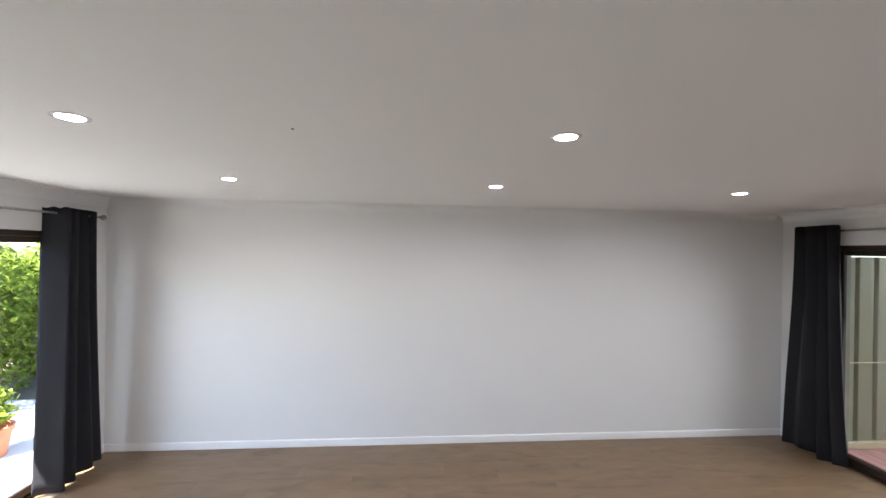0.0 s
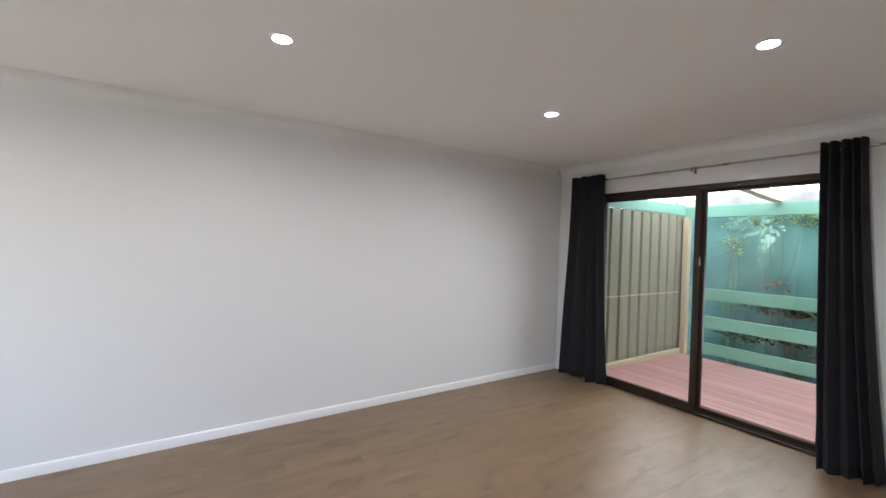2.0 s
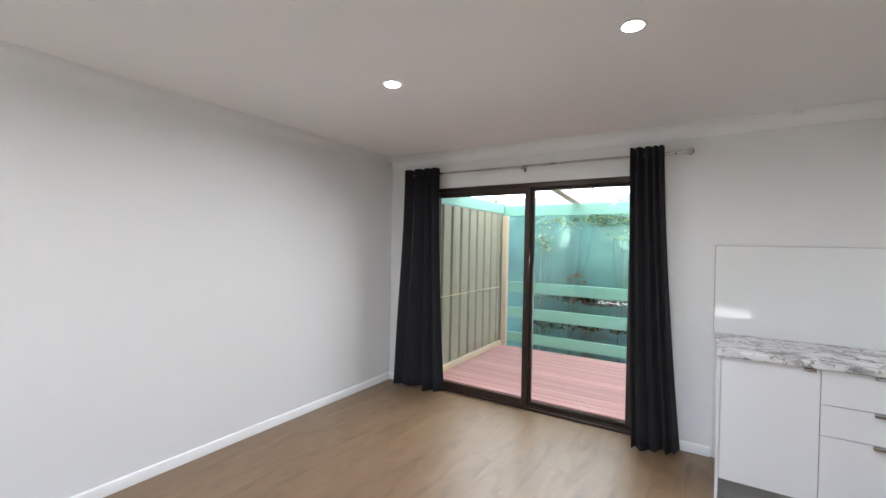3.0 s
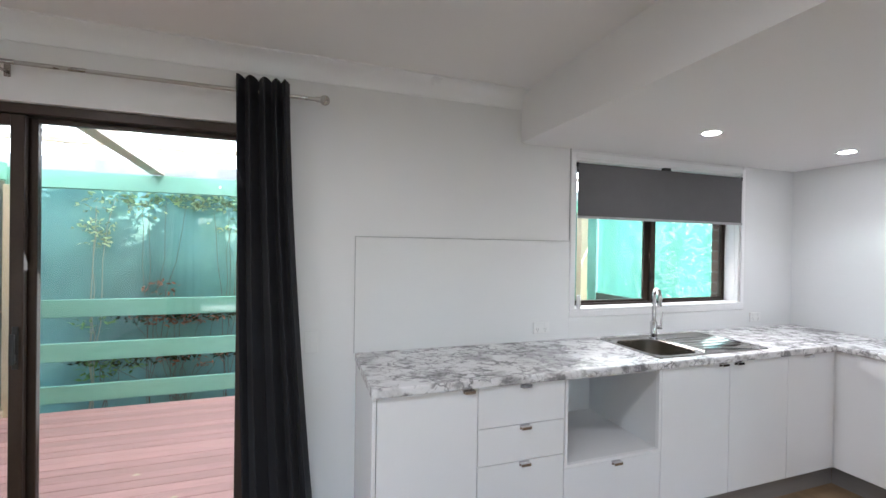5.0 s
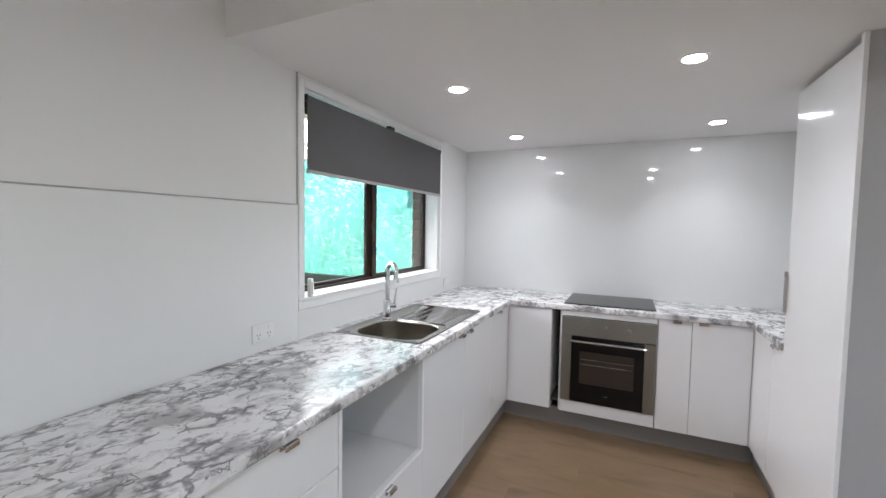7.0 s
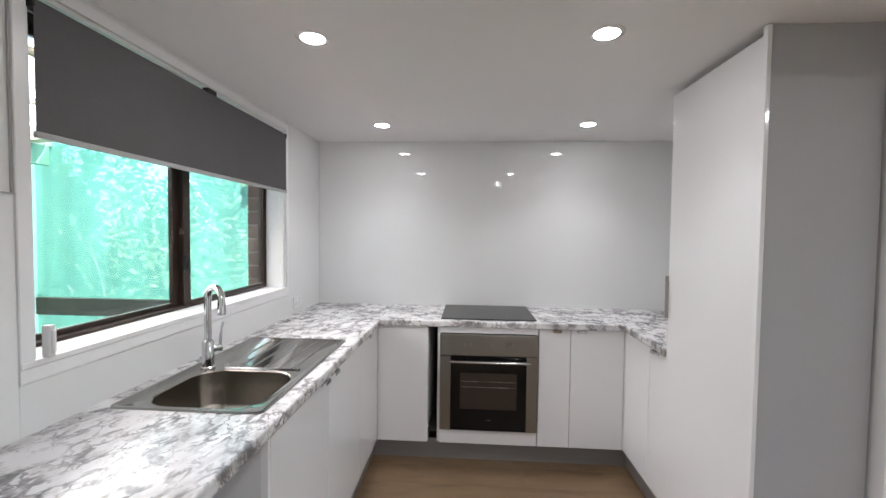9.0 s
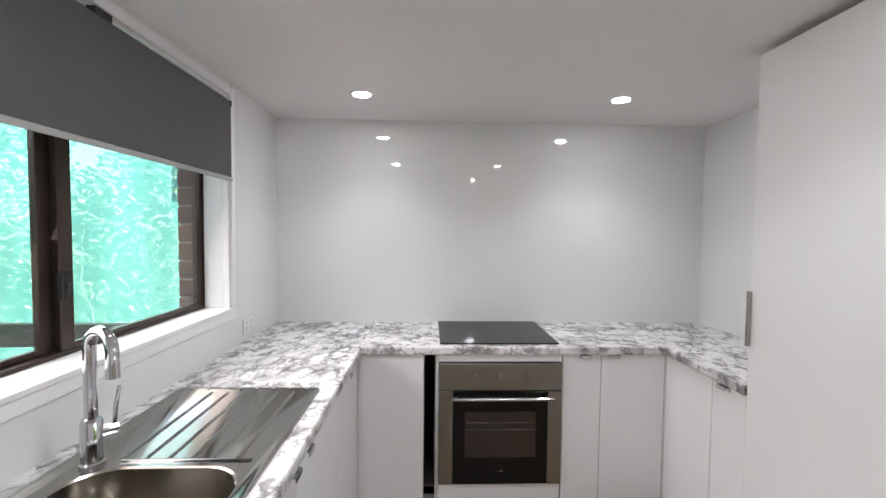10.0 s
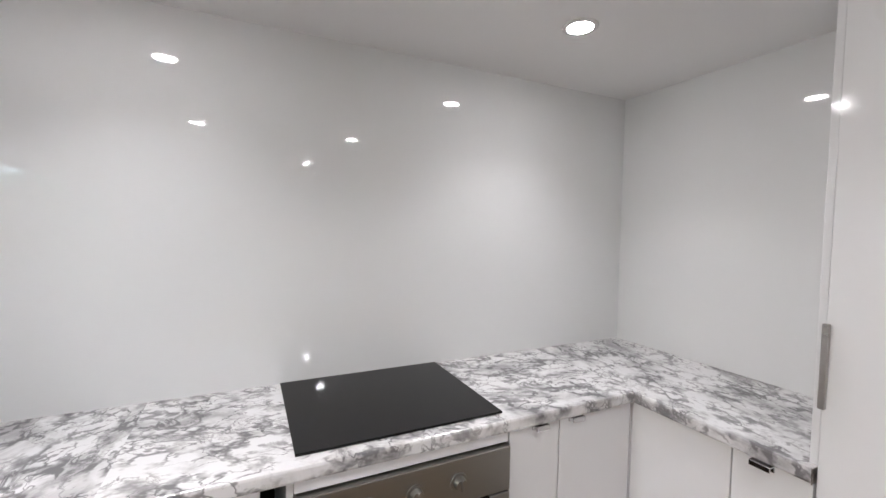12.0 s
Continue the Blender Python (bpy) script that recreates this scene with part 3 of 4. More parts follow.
def front(name, axis, face, out, a, c, z0, z1, parent, pull_at=None, pull_z=None):
    t = 0.018
    if axis == "y":
        b = box(B(), face, face - out * t, a + GAP, c - GAP, z0 + GAP, z1 - GAP, 0.0012)
    else:
        b = box(B(), a + GAP, c - GAP, face, face - out * t, z0 + GAP, z1 - GAP, 0.0012)
    ob = part(name, b, M_CAB, parent)
    if pull_at is not None:
        part("handle", pull(B(), axis, face, out, pull_at, (z1 if pull_z is None else pull_z) - 0.006), M_CHROME, ob, "small chrome lip pull")
    return ob


def carcass(axis, back, face, out, a, c, parent, z0=ZB, z1=ZU, shelf=None):
    """Sides, base, back and front rail of a cabinet, open to the front."""
    t = 0.016
    f = face - out * 0.02

    def bx(name, a0, a1, o0, o1, u0, u1):
        b = box(B(), o0, o1, a0, a1, u0, u1) if axis == "y" else box(B(), a0, a1, o0, o1, u0, u1)
        part(name, b, M_CARC, parent)
    if c - a < 0.04:
        bx("side", a, c, back, f, z0, z1 - 0.002)
        return
    bx("side", a, a + t, back, f, z0, z1 - 0.002)
    bx("side", c - t, c, back, f, z0, z1 - 0.002)
    bx("base", a + t, c - t, back, f, z0, z0 + t)
    bx("back", a + t, c - t, back, back + out * 0.008, z0 + t, z1 - 0.002)
    bx("front_rail", a + t, c - t, f - out * 0.08, f, z1 - t - 0.002, z1 - 0.002)
    if shelf:
        bx("shelf", a + t, c - t, back + out * 0.008, f, shelf - t, shelf)


def cabinet(label, axis, back, face, out, a, c, group="base cabinets"):
    m = (a + c) / 2
    p = (face, m, 0) if axis == "y" else (m, face, 0)
    return thing("base_cabinet", label, "cabinet", *p, group=group)


# east run, from the living room end
BX = XE - 0.02
ca = cabinet("white gloss base cabinet with a single door", "y", BX, FX, -1, 3.475, 3.93)
carcass("y", BX, FX, -1, 3.475, 3.93, ca)
front("door", "y", FX, -1, 3.475, 3.93, ZB, ZU, ca, 3.522)
ep = thing("end_panel", "white gloss cabinet end panel reaching the floor", "panel", FX, 3.943, 0)
part("panel", box(B(), FX - 0.004, XE - 0.007, 3.9315, 3.948, 0.0, ZU - 0.001, 0.001), M_CAB, ep)
cb = cabinet("white gloss base cabinet with three drawers", "y", BX, FX, -1, 3.02, 3.475)
carcass("y", BX, FX, -1, 3.02, 3.475, cb)
for z0, z1 in ((0.682, ZU), (0.512, 0.682), (ZB, 0.512)):
    front("drawer_front", "y", FX, -1, 3.02, 3.475, z0, z1, cb, 3.238)
cc = cabinet("white cabinet with an open microwave niche above a drawer", "y", BX, FX, -1, 2.42, 3.02)
carcass("y", BX, FX, -1, 2.42, 3.02, cc, shelf=0.452)
front("drawer_front", "y", FX, -1, 2.42, 3.02, ZB, 0.436, cc, 2.712)
b = B()
box(b, FX - 0.002, FX + 0.02, 2.4225, 2.4385, 0.437, ZU - 0.002, 0.001)
box(b, FX - 0.002, FX + 0.02, 3.0015, 3.0175, 0.437, ZU - 0.002, 0.001)
box(b, FX - 0.002, FX + 0.02, 2.4387, 3.0013, 0.437, 0.452, 0.001)
part("niche_edging", b, M_TRIM, cc)
cd = cabinet("white gloss sink cabinet with two doors", "y", BX, FX, -1, 1.44, 2.42)
carcass("y", BX, FX, -1, 1.44, 1.4575, cd, z1=0.6)
carcass("y", BX, FX, -1, 2.4025, 2.42, cd, z1=0.6)
front("door", "y", FX, -1, 1.925, 2.42, ZB, ZU, cd, 1.985)
front("door", "y", FX, -1, 1.44, 1.925, ZB, ZU, cd, 1.867)
ce = cabinet("white gloss corner cabinet with one door", "y", BX, FX, -1, 1.0, 1.44)
carcass("y", BX, FX, -1, 1.03, 1.44, ce)
front("door", "y", FX, -1, 1.0015, 1.44, ZB, ZU, ce, 1.27)

# south run
BY = YS + 0.02
cf = cabinet("white gloss corner cabinet beside the oven gap", "x", BY, FY, 1, 6.925, 7.25)
carcass("x", BY, FY, 1, 6.925, 7.228, cf)
front("door", "x", FY, 1, 6.925, 7.2485, ZB, ZU, cf)
# shade inside the open gap, put into a dark sheet and bracket
gapb = part("gap_backing", box(B(), 6.868, 6.924, BY, BY + 0.02, 0.0, ZU - 0.002), M_DARKGAP, cf, "dark backing sheet standing in for shade in the gap")
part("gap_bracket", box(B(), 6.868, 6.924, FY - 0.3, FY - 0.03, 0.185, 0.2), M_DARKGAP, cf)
cg = cabinet("white oven housing cabinet with filler strips", "x", BY, FY, 1, 6.235, 6.868)
b = B()
box(b, 6.851, 6.867, BY, FY - 0.02, ZB, ZU - 0.002)
box(b, 6.236, 6.2395, BY, FY - 0.02, ZB, ZU - 0.002)
box(b, 6.2395, 6.851, BY, FY - 0.02, ZB, ZB + 0.016)
part("body", b, M_CARC, cg)
front("filler_strip", "x", FY, 1, 6.237, 6.853, 0.834, ZU, cg)
front("filler_strip", "x", FY, 1, 6.237, 6.853, ZB, 0.216, cg)
ch = cabinet("narrow white gloss base cabinet with one door", "x", BY, FY, 1, 6.04, 6.235)
carcass("x", BY, FY, 1, 6.04, 6.234, ch)
front("door", "x", FY, 1, 6.04, 6.235, ZB, ZU, ch, 6.125)
ci = cabinet("white gloss corner base cabinet with one door", "x", BY, FY, 1, 5.71, 6.04)
carcass("x", BY, FY, 1, 5.735, 6.039, ci)
front("door", "x", FY, 1, 5.714, 6.04, ZB, ZU, ci, 5.978)

# west run
WX = XK + 0.02
cj = cabinet("white gloss corner base cabinet beside the pantry", "y", WX, FW, 1, 1.0, 1.338)
carcass("y", WX, FW, 1, 1.03, 1.337, cj)
front("door", "y", FW, 1, 1.0015, 1.338, ZB, ZU, cj)
ck = cabinet("narrow white gloss base cabinet beside the pantry", "y", WX, FW, 1, 1.338, 1.525)
carcass("y", WX, FW, 1, 1.338, 1.524, ck)
front("door", "y", FW, 1, 1.338, 1.525, ZB, ZU, ck, 1.418)

part("corner_post", box(B(), 7.2475, 7.262, 0.985, 1.0012, ZB, ZU - 0.003), M_CAB, ce)
part("corner_post", box(B(), 5.695, 5.7125, 0.985, 1.0012, ZB, ZU - 0.003), M_CAB, cj)

# plinths
pl = thing("plinth", "brushed grey kickboard under the cabinets", "kickboard", 7.29, 2.4, 0, group="kickboards")
part("board", box(B(), 7.285, 7.3, 0.945, 3.93, 0.0, ZB - 0.002), M_KICK, pl)
pl = thing("plinth", "brushed grey kickboard under the oven run", "kickboard", 6.4, 0.94, 0, group="kickboards")
part("board", box(B(), 5.672, 7.284, 0.93, 0.944, 0.0, ZB - 0.002), M_KICK, pl)
pl = thing("plinth", "brushed grey kickboard under pantry run", "kickboard", 5.67, 1.5, 0, group="kickboards")
part("board", box(B(), 5.657, 5.671, 0.93, 2.131, 0.0, ZB - 0.002), M_KICK, pl)

# tall pantry
tp = thing("pantry_cupboard", "tall white gloss pantry cupboard reaching the ceiling", "cupboard", 5.5, 1.84, 0)
b = B()
for y0, y1 in ((1.527, 1.543), (2.112, 2.128)):
    box(b, XK + 0.001, FW - 0.02, y0, y1, ZB, 2.125)
box(b, XK + 0.001, FW - 0.02, 1.543, 2.112, ZB, ZB + 0.016)
box(b, XK + 0.001, FW - 0.02, 1.543, 2.112, 2.109, 2.125)
box(b, XK + 0.001, XK + 0.01, 1.543, 2.112, ZB + 0.016, 2.109)
part("body", b, M_CARC, tp)
d = front("door", "y", FW + 0.008, 1, 1.5305, 2.1305, ZB, 2.125, tp)
b = box(B(), FW + 0.0085, FW + 0.022, 1.5285, 1.5415, 1.065, 1.268, 0.002, 2)
part("handle", b, M_NICKEL, d, "long brushed metal edge pull")
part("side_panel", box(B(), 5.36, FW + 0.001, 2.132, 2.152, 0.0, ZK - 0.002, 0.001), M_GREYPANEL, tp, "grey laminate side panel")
part("edging", box(B(), FW + 0.0012, FW + 0.016, 2.1315, 2.1525, 0.0, ZK - 0.002, 0.001), M_CAB, tp, "white panel edging")
part("end_panel", box(B(), XK + 0.0075, FW - 0.01, 1.5085, 1.5255, ZT + 0.0006, 2.125, 0.001), M_CAB, tp, "white gloss end panel above the worktop")
# dark infill paints the shade above the pantry
part("top_infill", box(B(), XK + 0.01, FW - 0.05, 1.53, 2.128, 2.127, ZK - 0.001), M_DARKGAP, tp, "infill coloured dark as a shadow gap")

# ---- worktop: a U of marble-look laminate with a cut-out for the sink ----
SX0, SX1, SY0, SY1 = 7.285, 7.772, 1.548, 2.402     # sink's rim
wt = thing("worktop", "white and grey marble-look laminate worktop, U-shaped", "worktop", 7.5, 1.0, ZU)
EX, SYF, WXF = 7.235, 1.018, 5.722
b = B()
z0, z1 = ZU, ZT
hx0, hx1, hy0, hy1 = 7.315, 7.745, 1.60, 2.38
xe = XE - 0.0065
ys = YS + 0.0065
xs_, ys_ = (EX, hx0, hx1, xe), (ys, hy0, hy1, 3.952)
V = [[[b.verts.new((x, y, z)) for z in (z0, z1)] for y in ys_] for x in xs_]
for i in range(3):
    for j in range(3):
        if (i, j) != (1, 1):
            for k in (0, 1):
                b.faces.new((V[i][j][k], V[i + 1][j][k], V[i + 1][j + 1][k], V[i][j + 1][k]))
for i in range(3):
    for j in (0, 3):
        b.faces.new((V[i][j][0], V[i + 1][j][0], V[i + 1][j][1], V[i][j][1]))
        b.faces.new((V[j][i][0], V[j][i + 1][0], V[j][i + 1][1], V[j][i][1]))
for p, q in (((1, 1), (2, 1)), ((2, 1), (2, 2)), ((2, 2), (1, 2)), ((1, 2), (1, 1))):
    b.faces.new((V[p[0]][p[1]][0], V[q[0]][q[1]][0], V[q[0]][q[1]][1], V[p[0]][p[1]][1]))
part("slab", b, M_MARBLE, wt)
part("slab", box(B(), WXF, EX, ys, SYF, z0, z1), M_MARBLE_X, wt)
part("slab", box(B(), XK + 0.0065, WXF, ys, 1.5255, z0, z1), M_MARBLE, wt)
for ax, face, out, a, c in (("y", EX, -1, SYF, 3.952), ("x", SYF, 1, WXF, EX), ("y", WXF, 1, SYF, 1.5255)):
    prof = [(face, ZU), (face + out * 0.004, ZU + 0.002), (face + out * 0.006, ZU + 0.008), (face + out * 0.006, ZT - 0.008), (face + out * 0.004, ZT - 0.002), (face, ZT)]
    part("nosing", extrude_profile(B(), prof, ax, a, c), M_MARBLE if ax == "y" else M_MARBLE_X, wt)
part("edge_strip", box(B(), WXF - 0.03, WXF + 0.007, 1.5257, 1.5275, ZU, ZT), M_NICKEL, wt, "metal end strip")

# ---- sink and tap ----
def rounded_rect(x0, x1, y0, y1, r, n=6):
    pts = []
    for cx, cy, a0 in ((x1 - r, y1 - r, 0), (x0 + r, y1 - r, 90), (x0 + r, y0 + r, 180), (x1 - r, y0 + r, 270)):
        for k in range(n + 1):
            a = radians(a0 + 90 * k / n)
            pts.append((cx + r * math.cos(a), cy + r * math.sin(a)))
    return pts


sink = thing("kitchen_sink", "stainless steel sink with a drainer, set in the worktop", "sink", 7.52, 1.97, ZT)
b = B()
N = 6
BO = (7.322, 7.705, 2.03, 2.375)     # bowl
loops = []
ztop = ZT + 0.006
for x0, x1, y0, y1, r, z in ((SX0, SX1, SY0, SY1, 0.02, ZT + 0.0005), (SX0 + 0.002, SX1 - 0.002, SY0 + 0.002, SY1 - 0.002, 0.02, ztop), (SX0 + 0.014, SX1 - 0.014, SY0 + 0.014, SY1 - 0.014, 0.015, ztop), (SX0 + 0.02, SX1 - 0.02, SY0 + 0.02, SY1 - 0.02, 0.012, ztop - 0.004)):
    loops.append([b.verts.new((x, y, z)) for x, y in rounded_rect(x0, x1, y0, y1, r, N)])
k = len(loops[0])
for u, v in zip(loops, loops[1:]):
    for i in range(k):
        b.faces.new((u[i], u[(i + 1) % k], v[(i + 1) % k], v[i]))
rim_in = loops[-1]
bowl = B()
bl = []
for ins, z, r in ((0.0, ztop - 0.004, 0.1), (0.004, ztop - 0.008, 0.098), (0.008, ZT - 0.06, 0.094), (0.014, ZT - 0.12, 0.086), (0.026, ZT - 0.148, 0.075), (0.045, ZT - 0.16, 0.06), (0.08, ZT - 0.165, 0.04)):
    ring = rounded_rect(BO[0] + ins, BO[1] - ins, BO[2] + ins, BO[3] - ins, r, N)
    bl.append([bowl.verts.new((x, y, z)) for x, y in ring])
    if len(bl) == 1:
        lip = [b.verts.new((x, y, z)) for x, y in ring]
        for i in range(len(lip)):
            b.edges.new((lip[i - 1], lip[i]))
for u, v in zip(bl, bl[1:]):
    for i in range(k):
        bowl.faces.new((u[i], u[(i + 1) % k], v[(i + 1) % k], v[i]))
bowl.faces.new(bl[-1])
es = [b.edges.get((rim_in[i], rim_in[(i + 1) % k])) for i in range(k)] + [b.edges.get((lip[i], lip[(i + 1) % k])) for i in range(k)]
bmesh.ops.triangle_fill(b, edges=es, use_beauty=True, normal=(0, 0, 1))
part("rim", b, M_SINK, sink, smooth=40)
part("bowl", bowl, M_BOWL, sink, "satin steel bowl", smooth=40)
for i in range(6):
    x = 7.37 + i * 0.055
    b = B()
    prof = [(x - 0.007, ztop - 0.004), (x - 0.003, ztop - 0.0005), (x + 0.003, ztop - 0.0005), (x + 0.007, ztop - 0.004)]
    part("drainer_rib", extrude_profile(b, prof, "y", 1.59, 2.0), M_SINK, sink, smooth=60)
part("drainer_lip", extrude_profile(B(), [(2.0, ztop - 0.004), (2.005, ztop), (2.012, ztop), (2.017, ztop - 0.004)], "x", 7.335, 7.64), M_SINK, sink, smooth=60)
# small chrome beads added in place of highlights where the ribs begin
for i in range(8):
    x = 7.335 + i * 0.056
    part("rib_glint", lathe(B(), [(0.0055, ztop - 0.001), (0.005, ztop + 0.002), (0.003, ztop + 0.0035), (0.001, ztop + 0.0038)], x, SY0 + 0.012, 10), M_CHROME, sink, smooth=60)
part("waste", lathe(B(), [(0.045, ZT - 0.1648), (0.045, ZT - 0.162), (0.03, ZT - 0.1625), (0.022, ZT - 0.164), (0.005, ZT - 0.164)], 7.52, 2.2), M_CHROME, sink, smooth=40)

tx, ty = 7.70, 2.02
tap = thing("mixer_tap", "chrome gooseneck mixer tap behind the sink bowl", "tap", tx, ty, ZT)
zt0 = ztop - 0.004
part("tap_body", lathe(B(), [(0.026, zt0), (0.026, zt0 + 0.006), (0.022, zt0 + 0.01), (0.022, zt0 + 0.105), (0.018, zt0 + 0.112), (0.012, zt0 + 0.114)], tx, ty), M_CHROME, tap, smooth=40)
sd = Vector((-0.9, 0.4, 0)).normalized()
R = 0.043
pts = [Vector((tx, ty, zt0 + 0.1)) + Vector((0, 0, 0.02 * i)) for i in range(10)]
base = Vector((tx, ty, zt0 + 0.28))
for i in range(0, 13):
    a = math.pi * i / 12
    pts.append(base + sd * (R - R * math.cos(a)) + Vector((0, 0, R * math.sin(a))))
for i in range(1, 3):
    pts.append(base + sd * 2 * R - Vector((0, 0, 0.03 * i)))
part("spout", tube(B(), pts, [0.0135] * (len(pts) - 3) + [0.0135, 0.0145, 0.0145], 14), M_CHROME, tap, smooth=50)
ld = Vector((-0.69, -0.72, 0)).normalized()
p0 = Vector((tx, ty, zt0 + 0.075))
lv = part("lever", tube(B(), [p0 + ld * 0.015, p0 + ld * 0.03, p0 + ld * 0.05], 0.014, 12), M_CHROME, tap, smooth=40)
part("lever_pin", tube(B(), [p0 + ld * 0.042, p0 + ld * 0.046 + Vector((0, 0, 0.05)), p0 + ld * 0.054 + Vector((0, 0, 0.1))], [0.006, 0.0055, 0.0045], 10), M_CHROME, lv, smooth=40)

# ---- oven and cooktop ----
ov = thing("wall_oven", "built-in stainless steel oven with a black glass door", "oven", 6.545, FY, 0.22)
o0, o1 = 6.241, 6.849
OY = FY + 0.004
part("control_panel", box(B(), o0, o1, FY - 0.02, OY + 0.014, 0.698, 0.831, 0.003, 2), M_STEEL, ov)
for x in (6.415, 6.545, 6.675):
    kn = B()
    cyl(kn, (x, OY + 0.014, 0.765), (x, OY + 0.018, 0.765), 0.027, 0.026, 24)
    cyl(kn, (x, OY + 0.018, 0.765), (x, OY + 0.036, 0.765), 0.0195, 0.017, 24)
    box(kn, x - 0.003, x + 0.003, OY + 0.034, OY + 0.04, 0.75, 0.782, 0.001)
    part("knob", kn, M_STEEL, ov, smooth=40)
part("body", box(B(), o0 + 0.01, o1 - 0.01, BY + 0.03, FY - 0.021, 0.22, 0.825), M_BLACK, ov)
dr = part("oven_door", box(B(), o0 + 0.068, o1 - 0.068, FY - 0.02, OY + 0.012, 0.222, 0.692, 0.002), M_BLACKGLASS, ov, "black glass oven door")
for a, c in ((o0, o0 + 0.0675), (o1 - 0.0675, o1)):
    part("door_strip", box(B(), a, c, FY - 0.02, OY + 0.014, 0.222, 0.692, 0.002), M_STEEL, dr, "brushed steel strip")
part("window", box(B(), 6.368, 6.722, OY + 0.012, OY + 0.0128, 0.36, 0.59), M_OVENGLASS, dr, "brown-black see-through oven window")
rk = B()
for z in (0.5, 0.535):
    tube(rk, [(6.375, OY + 0.0132, z), (6.715, OY + 0.0132, z)], 0.0012, 6)
part("rack", rk, M_NICKEL, dr)
hb = B()
tube(hb, [(6.292, OY + 0.052, 0.667), (6.79, OY + 0.052, 0.667)], 0.0085, 14)
for x in (6.325, 6.765):
    cyl(hb, (x, OY + 0.01, 0.672), (x, OY + 0.05, 0.668), 0.008, 0.007, 12)
part("handle", hb, M_CHROME, dr, "polished metal bar handle", smooth=40)
part("mark", box(B(), 6.532, 6.558, OY + 0.012, OY + 0.0126, 0.288, 0.292), M_NICKEL, dr)
hob = thing("cooktop", "flat black ceramic glass cooktop set in the worktop", "cooktop", 6.547, 0.72, ZT)
part("glass_plate", box(B(), 6.247, 6.847, 0.475, 0.98, ZT + 0.0005, ZT + 0.0075, 0.002, 2), M_BLACKGLASS, hob)

# ---- roller blind ----
bd = thing("roller_blind", "charcoal grey roller blind, partly lowered", "blind", XE, 1.8, 2.08)
by0, by1 = 1.068, 2.545
BXX = 7.816
part("fabric", box(B(), BXX - 0.0008, BXX + 0.0008, by0, by1, 1.714, 2.058), M_BLIND, bd)
part("roller", tube(B(), [(BXX + 0.016, by0 + 0.004, 2.046), (BXX + 0.016, by1 - 0.004, 2.046)], 0.0155, 16), M_BLIND, bd, smooth=40)
part("bottom_bar", box(B(), BXX - 0.006, BXX + 0.006, by0 - 0.006, by1 + 0.004, 1.698, 1.715, 0.003, 2), M_EDGE, bd, "grey bottom bar")
part("centre_bracket", box(B(), BXX - 0.006, XE + 0.002, 1.775, 1.835, 2.056, 2.077, 0.001), M_BLACK, bd)
for y in (by0 - 0.004, by1 - 0.002):
    part("bracket", box(B(), BXX - 0.004, XE + 0.004, y, y + 0.006, 2.036, 2.062, 0.001), M_BLACK, bd)
chn = tube(B(), [(BXX + 0.03, by0 + 0.02, 2.05), (BXX + 0.035, by0 + 0.022, 1.7), (BXX + 0.03, by0 + 0.02, 1.35), (BXX + 0.033, by0 + 0.014, 1.16), (BXX + 0.036, by0 + 0.035, 1.125)], 0.0018, 6)
part("pull_cord", chn, M_PLASTIC, bd)
part("cord_cleat", box(box(B(), 7.798, 7.822, 2.522, 2.541, 1.112, 1.2, 0.004, 2), 7.79, 7.80, 2.526, 2.537, 1.125, 1.187, 0.003), M_PLASTIC, bd, "white plastic cord cleat")

# ---- switches and sockets ----
def plate(name, label, y0, y1, z0, z1, face, kind_):
    root = thing(name, label, "socket" if kind_ == "socket" else "switch", face, (y0 + y1) / 2, z0)
    pl_ = part("plate", box(B(), face - 0.009, face, y0, y1, z0, z1, 0.003, 2), M_PLASTIC, root)
    m, zz = (y0 + y1) / 2, (z0 + z1) / 2
    if kind_ == "socket":
        for yy in ((m - 0.027, m + 0.027) if y1 - y0 > 0.09 else (m,)):
            part("rocker", box(B(), face - 0.0125, face - 0.009, yy - 0.006, yy + 0.006, zz + 0.012, zz + 0.028, 0.001), M_PLASTIC, pl_)
            sl = B()
            for dy, dz in ((-0.007, 0), (0.007, 0), (0, -0.014)):
                box(sl, face - 0.0093, face - 0.008, yy + dy - 0.0012, yy + dy + 0.0012, zz - 0.012 + dz, zz - 0.003 + dz)
            part("pin_slot", sl, M_BLACK, pl_)
    else:
        for dz in (0.018, -0.018):
            part("rocker", box(B(), face - 0.0125, face - 0.009, m - 0.006, m + 0.006, zz + dz - 0.009, zz + dz + 0.009, 0.001), M_PLASTIC, pl_)


plate("power_socket", "white double power socket above the worktop", 2.742, 2.855, 0.962, 1.036, XE - 0.0065, "socket")
plate("power_socket", "white double power socket in the kitchen corner", 0.83, 0.945, 0.952, 1.026, XE - 0.0065, "socket")
plate("light_switch", "white vertical light switch plate beside the curtain", 4.145, 4.215, 0.93, 1.045, XE, "switch")

